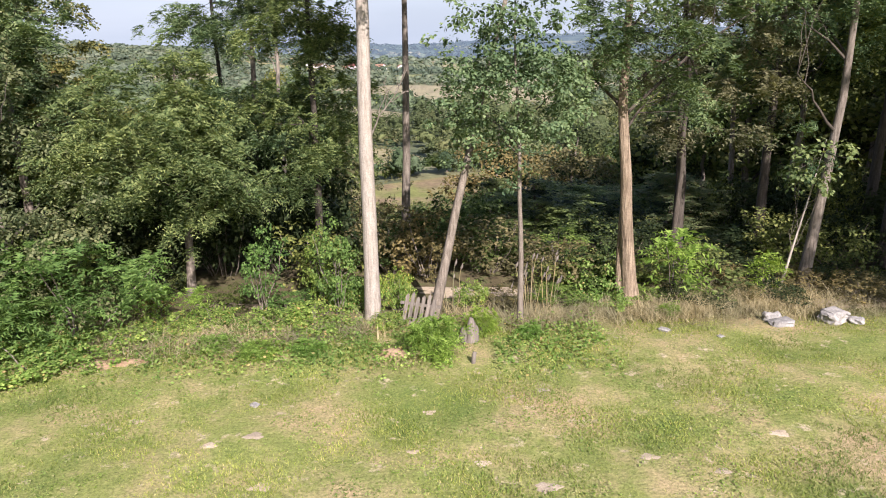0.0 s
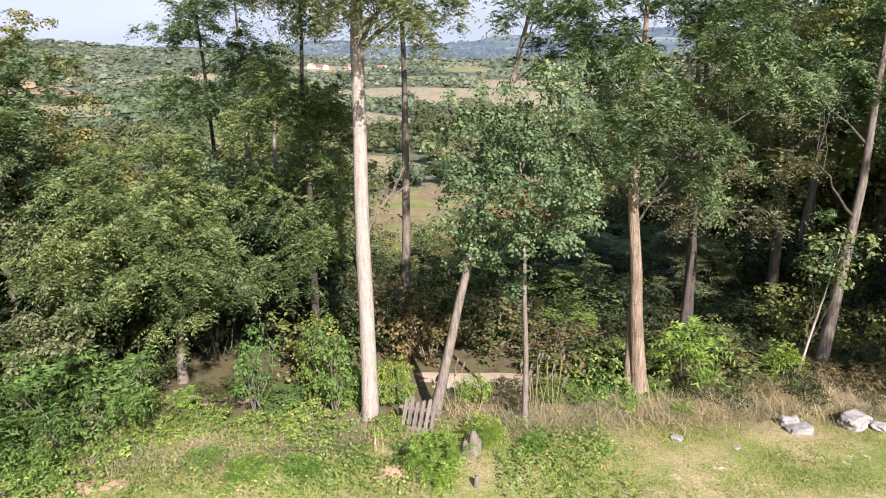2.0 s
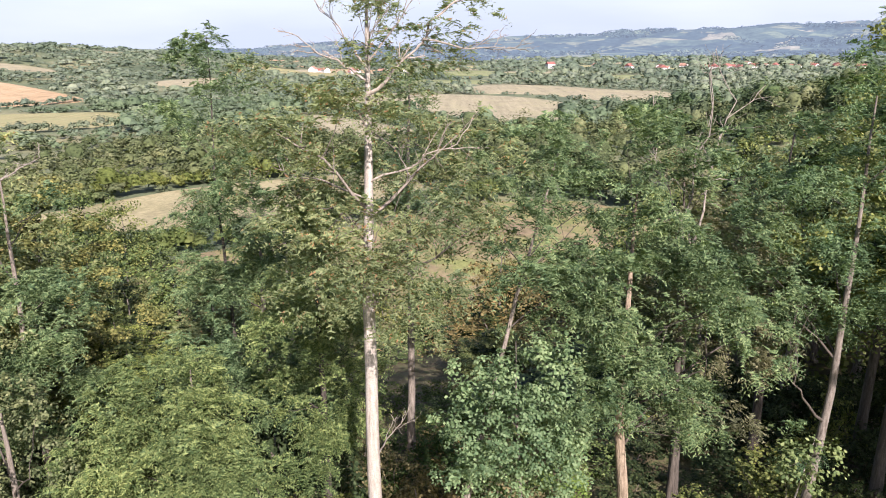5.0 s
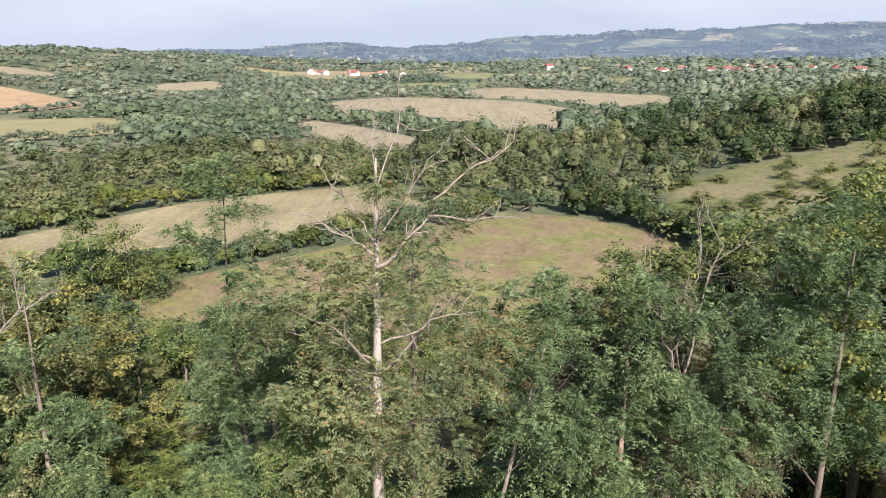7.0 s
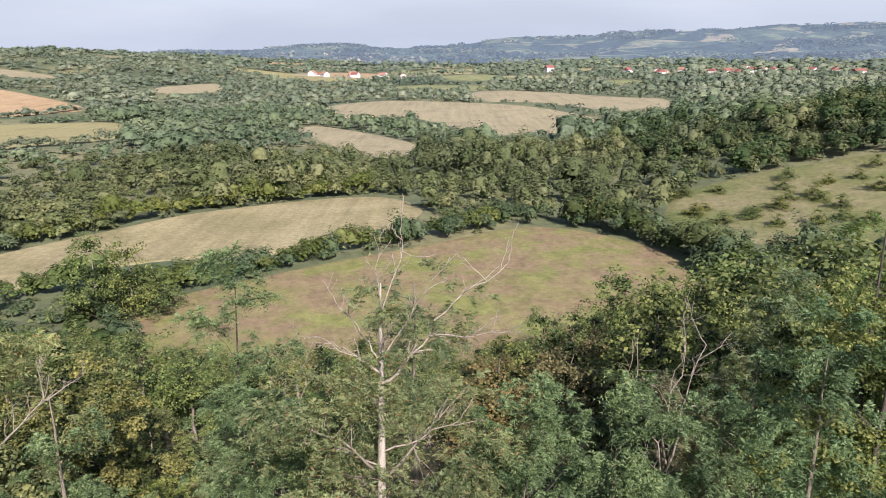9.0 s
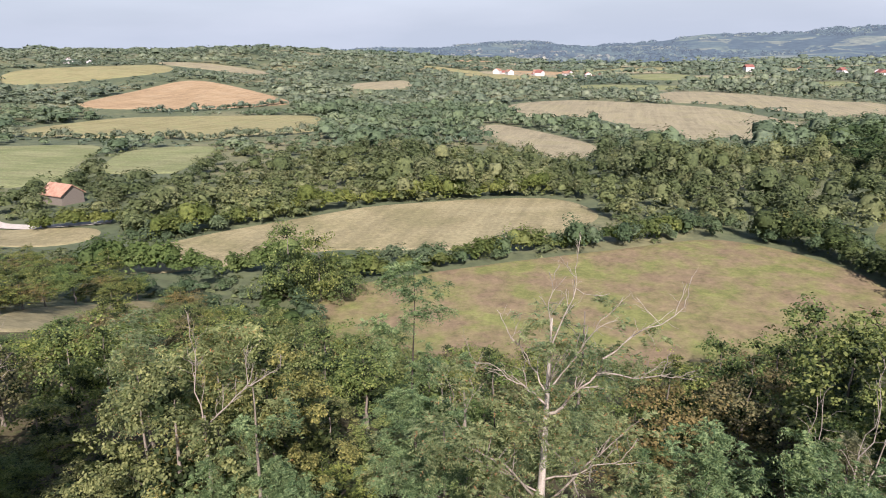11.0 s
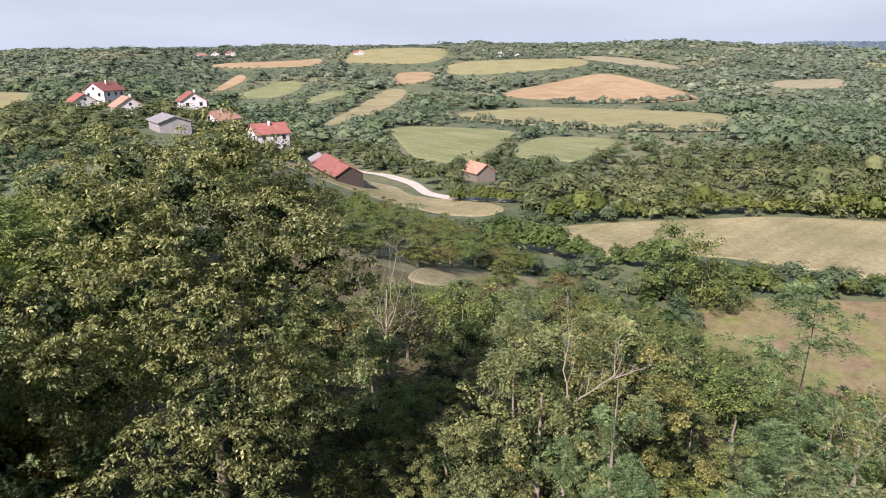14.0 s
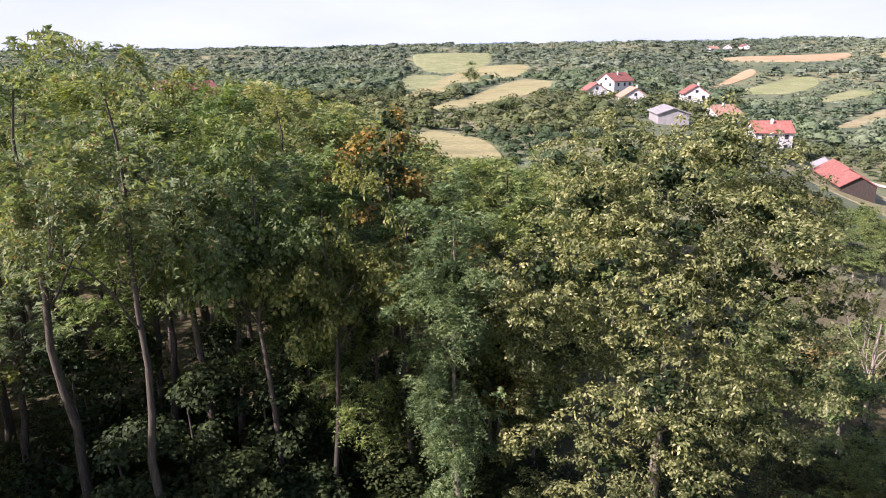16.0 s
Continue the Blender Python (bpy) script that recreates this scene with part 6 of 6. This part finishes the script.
xs = np.concatenate([px + rng.normal(0, s * 0.55, m) for px, py, s, m in patches])
ys = np.concatenate([py + rng.normal(0, s * 0.32, m) for px, py, s, m in patches])
v, f = blades(rng, xs, ys, rng.uniform(0.08, 0.36, len(xs)) * rng.uniform(0.4, 1.3, len(xs)), rng.uniform(0.008, 0.02, len(xs)), 3.2)
tagged(new("dry_grass", mesh_of("dry_grass", v, f, STRAW)), "tall straw-coloured dry grass at the trees' feet", "grass", kind="stuff")
# green weeds on the rough verge
n = 15000
x, y = rng.uniform(-9.5, 3.2, n), 12.6 + rng.normal(0, 0.75, n)
k = (patchy(x, y, 0.8, 5) + 0.6 * patchy(x, y, 0.3, 6) > -0.35) & ((np.abs(x - 0.53) > 0.4) | (y > 13.0)) & (y < 14.2) & (y > 10.6 + 0.12 * np.maximum(x, -4))
x, y = x[k], y[k]
c = np.stack([x, y, height(x, y) + rng.uniform(0.02, 0.3, len(x)) * rng.uniform(0.3, 1.0, len(x))], -1)
axis = unit(rng.normal(0, 1, (len(c), 3)) * (1, 1, 0.4))
nor = unit(rng.normal(0, 0.45, (len(c), 3)) + (0, 0, 1))
side = unit(np.cross(axis, nor))
s = rng.uniform(0.03, 0.085, len(c))
v, f = quad_leaves(c, axis, side, s, s * 0.7)
tagged(new("weeds", mesh_of("weeds", v, f, WEED)), "low broad-leaved weeds on the verge", "weeds", kind="stuff")

# ---- small things on the lawn ----
def lump(rng, w, d, h, rough=0.18, cuts=2):
    b = bmesh.new()
    bmesh.ops.create_cube(b, size=1)
    bmesh.ops.bevel(b, geom=b.edges[:], offset=0.16, segments=1, affect="EDGES")
    bmesh.ops.subdivide_edges(b, edges=b.edges[:], cuts=cuts, use_grid_fill=True)
    for q in b.verts:
        nz = noise.noise_vector(q.co * 2.3 + Vector(rng.uniform(0, 50, 3)) * 0 + Vector((w * 31, d * 17, h * 13)))
        q.co = Vector(((q.co.x + nz.x * rough) * w, (q.co.y + nz.y * rough) * d, (q.co.z + nz.z * rough + 0.45) * h))
    return b


rng = np.random.default_rng(3)
for x, y, w, d, h, turn in [(7.0, 13.5, 0.48, 0.3, 0.15, 12), (6.9, 13.75, 0.34, 0.22, 0.2, -8), (8.2, 13.75, 0.55, 0.42, 0.26, 25), (8.6, 13.6, 0.28, 0.22, 0.13, -30)]:
    b = lump(rng, w, d, h)
    me = bpy.data.meshes.new("stone")
    b.to_mesh(me)
    b.free()
    me.materials.append(STONE)
    ob = new("stone", me)
    ob.matrix_basis = pose(x, y, ground_z(x, y) - 0.01, 0, 0, turn)
    tagged(ob, "rough pale limestone block lying in grass", "stone", "stones by the trees")
for x, y, w in [(-3.05, 10.1, 0.15), (4.5, 13.3, 0.22), (5.5, 12.9, 0.14), (9.2, 12.4, 0.12)]:
    b = lump(rng, w, w * 0.8, w * 0.22, 0.2, 1)
    me = bpy.data.meshes.new("stone")
    b.to_mesh(me)
    b.free()
    me.materials.append(STONE)
    ob = new("stone", me)
    ob.matrix_basis = pose(x, y, ground_z(x, y) - 0.005, 0, 0, x * 70)
    tagged(ob, "small flat pale stone in the grass", "stone", "stones in the lawn")
# broken paling fence
fence = thing("picket_fence", (-0.62, 13.6, ground_z(-0.62, 13.6)), "broken leaning weathered wooden picket fence", "fence")
fence.rotation_euler = (radians(-14), radians(6), radians(-8))
for n in range(6):
    hh = 0.72 + 0.05 * math.sin(n * 2.1)
    b = bmesh.new()
    x0 = -0.3 + n * 0.115
    prof = [(x0, -0.1), (x0 + 0.075, -0.1), (x0 + 0.075, hh - 0.05), (x0 + 0.04, hh), (x0, hh - 0.05)]
    fr = [b.verts.new((p + 0.1 * (q + 0.1) * 0.6, -0.012, q)) for p, q in prof]
    bk = [b.verts.new((p + 0.1 * (q + 0.1) * 0.6, 0.012, q)) for p, q in prof]
    b.faces.new(fr)
    b.faces.new(list(reversed(bk)))
    for i in range(5):
        b.faces.new((fr[(i + 1) % 5], fr[i], bk[i], bk[(i + 1) % 5]))
    part("picket", b, OLD_WOOD, fence)
part("rail", box_bm(-0.36, 0.5, 0.014, 0.055, 0.48, 0.54), OLD_WOOD, fence)
part("rail", box_bm(-0.36, 0.5, 0.014, 0.055, 0.08, 0.14), OLD_WOOD, fence)
# split stump and a leaning stake
stump = thing("tree_stump", (0.53, 12.75, ground_z(0.53, 12.75)), "split weathered stump with jagged top", "stump")
for ox, r, h in [(0.0, 0.1, 0.52), (-0.13, 0.08, 0.32), (0.08, 0.07, 0.36)]:
    line = wander(np.random.default_rng(int(h * 100)), (ox, 0, -0.1), (ox * 1.2, 0.02, h), 6, 0.06)
    v, f = tube(line, [r * 1.3, r * 1.1, r, r * 0.95, r * 0.85, r * 0.35], 8)
    part("stub", mesh_of("stub", v, f, OLD_WOOD, True), OLD_WOOD, stump)
v, f = tube([(0, 0, -0.1), (0.01, 0, 0.1), (0.03, 0, 0.22), (0.03, 0, 0.235)], [0.045, 0.045, 0.042, 0.004], 6)
stake = tagged(new("stake", mesh_of("stake", v, f, OLD_WOOD)), "short weathered wooden stake in the grass", "stake")
stake.location = (0.52, 11.7, ground_z(0.52, 11.7))
# bare reddish earth, worn spots and the pale path behind the trees
def patch(x, y, w, d, mat, name, label, lift=0.02):
    a = np.linspace(0, 2 * np.pi, 28, endpoint=False)
    r = 1 + 0.2 * np.sin(a * 3 + x) + 0.12 * np.sin(a * 7 + y)
    t = np.array([1.0, 0.7, 0.35, 0.02])
    px, py = x + t[:, None] * r * np.cos(a) * w, y + t[:, None] * r * np.sin(a) * d
    pz = height(px, py) + 0.03 * np.sin(px * 1.7) * np.sin(py * 2.1 + 1) + np.array([-lift, lift, lift * 1.3, lift * 1.5])[:, None]
    v = np.stack([px, py, pz], -1).reshape(-1, 3)
    i, j = np.meshgrid(np.arange(3), np.arange(28), indexing="ij")
    j2 = (j + 1) % 28
    f = np.stack([i * 28 + j, i * 28 + j2, (i + 1) * 28 + j2, (i + 1) * 28 + j], -1).reshape(-1, 4)
    tagged(new(name, mesh_of(name, v, f, mat, True)), label, "ground", kind="structure")


for x, y, w in [(1.29, 7.7, 0.2), (0.5, 8.27, 0.13), (-2.79, 9.05, 0.16), (-3.37, 8.82, 0.13), (-0.25, 9.78, 0.12), (2.77, 8.36, 0.15), (3.63, 7.98, 0.13), (-0.46, 8.59, 0.1), (-2.39, 7.79, 0.17), (-4.76, 9.63, 0.14), (4.81, 8.93, 0.15), (1.62, 10.55, 0.13), (1.04, 10.35, 0.1)]:
    patch(x, y, w, w * 0.7, SOIL, "bare_soil", "small spot of bare pale soil in the lawn", 0.006)
patch(-0.95, 12.2, 0.28, 0.2, EARTH, "bare_earth", "reddish heap of bare earth", 0.1)
patch(-6.4, 11.9, 0.9, 0.3, EARTH, "bare_earth", "bare brown earth under dry stalks", 0.04)
patch(1.2, 16.2, 2.4, 0.5, SOIL, "footpath", "pale bare path behind the trees", 0.02)
patch(-4.9, 15.3, 1.1, 0.3, DUST, "footpath", "pale bare ground behind the trees", 0.02)
patch(9.6, 14.9, 1.9, 0.5, DUST, "bare_earth", "bare dusty ground in the shade", 0.03)
# dry seed-heads
rng = np.random.default_rng(19)
for x, y, count in [(1.85, 14.3, 9), (2.3, 14.5, 9), (0.2, 14.6, 6)]:
    t = thing("dry_weed", (x, y, ground_z(x, y)), "tall dry weed with pale fluffy heads", "weed", "dry weeds by the trees")
    for n in range(count):
        tip = np.array([rng.normal(0, 0.22), rng.normal(0, 0.12), rng.uniform(0.7, 1.35)])
        line = wander(rng, (tip[0] * 0.4, tip[1] * 0.4, -0.05), tip, 5, 0.08)
        sv, sf = tube(line, np.linspace(0.009, 0.004, 5), 4)
        stem = part("stem", mesh_of("stem", sv, sf, STRAW), STRAW, t)
        head = np.array([tip + (0.01 * k, 0, 0.03 * k - 0.05) for k in range(6)])
        lv, lf = tube(head, [0.006, 0.016, 0.024, 0.022, 0.014, 0.003], 7)
        lv = lv + rng.normal(0, 0.006, lv.shape)
        part("seed_head", mesh_of("seed_head", lv, lf, OLD_WOOD), OLD_WOOD, stem)

# ---- dead trees and snags on the bank ----
for x, y, h, seed, limbs in [(-12.6, 17.9, 8.8, 301, [((0, 0, 8.2), (-0.05, 0.0, 11.3), 0.045), ((0, 0, 8.1), (1.25, 0.9, 9.7), 0.06), ((1.2, 0.85, 9.6), (2.15, 1.4, 10.1), 0.036), ((1.2, 0.85, 9.6), (1.3, 0.9, 10.7), 0.03)]),
                             (6.0, 17.6, 8.6, 302, [((0, 0, 7.4), (-1.2, 0.2, 10.4), 0.04), ((0, 0, 7.8), (0.9, 0.3, 11.4), 0.045), ((0, 0, 8.0), (0.2, 0.2, 11.8), 0.04), ((0, 0, 6.4), (-0.9, -0.4, 8.8), 0.03)]),
                             (-31.5, 25.4, 6.6, 303, [((0, 0, 2.6), (-1.6, 0.3, 8.0), 0.05), ((0, 0, 3.4), (1.7, 0, 8.4), 0.05), ((0, 0, 4.2), (0.2, 0.8, 9.4), 0.05), ((0, 0, 3.0), (3.0, -0.2, 7.0), 0.045), ((0, 0, 2.4), (-3.0, 0.2, 6.6), 0.045), ((0, 0, 3.6), (-0.7, -0.6, 8.6), 0.04), ((0, 0, 4.4), (1.0, -0.9, 7.8), 0.035)]),
                             (-5.6, 24.5, 8.0, 304, [((0, 0, 6.4), (0.5, 0.1, 9.2), 0.035), ((0, 0, 6.0), (-0.8, 0.2, 8.6), 0.03)])]:
    t = thing("dead_tree", (x, y, ground_z(x, y) - 0.05), "dead tree with bare bleached branches", "tree", "dead trees on the bank")
    r = np.random.default_rng(seed)
    bark = DARK_BARK if seed == 302 else DEAD_WOOD
    v, f = tube(wander(r, (0, 0, -0.2), (0.05, 0.05, h), 10, 0.04), np.linspace(0.08 if seed == 302 else 0.13, 0.04, 10), 8)
    part("trunk", mesh_of("trunk", v, f, bark, True), bark, t)
    dead_limbs(t, seed, limbs)

# trees and bushes that stand alone among the fields
LONE = "single trees among the fields"
stand("broad_c", -51, 97, 16.0, 20, LONE, 1.6, 2.6)
stand("broad_c", -46, 98, 14.0, 80, LONE, 1.4, 2.4)
stand("yellow_c", -43, 99, 9.0, 140, LONE, 1.2, 1.8)
stand("broad_c", -86, 98.5, 5.5, 10, LONE, 0.8)
stand("yellow_c", -26, 127, 4.2, 50, LONE, 0.6)
stand("yellow_c", 1, 146, 5.0, 70, LONE, 0.9)
stand("broad_c", -385, 48, 13.0, 30, LONE, 1.5)
for n in range(34):
    x, y = rng.uniform(56, 128), rng.uniform(130, 180)
    stand(str(rng.choice(["yellow_c", "broad_c"])), x, y, rng.uniform(2.5, 4.5), rng.uniform(0, 360), LONE, rng.uniform(0.6, 0.95), 0.7)
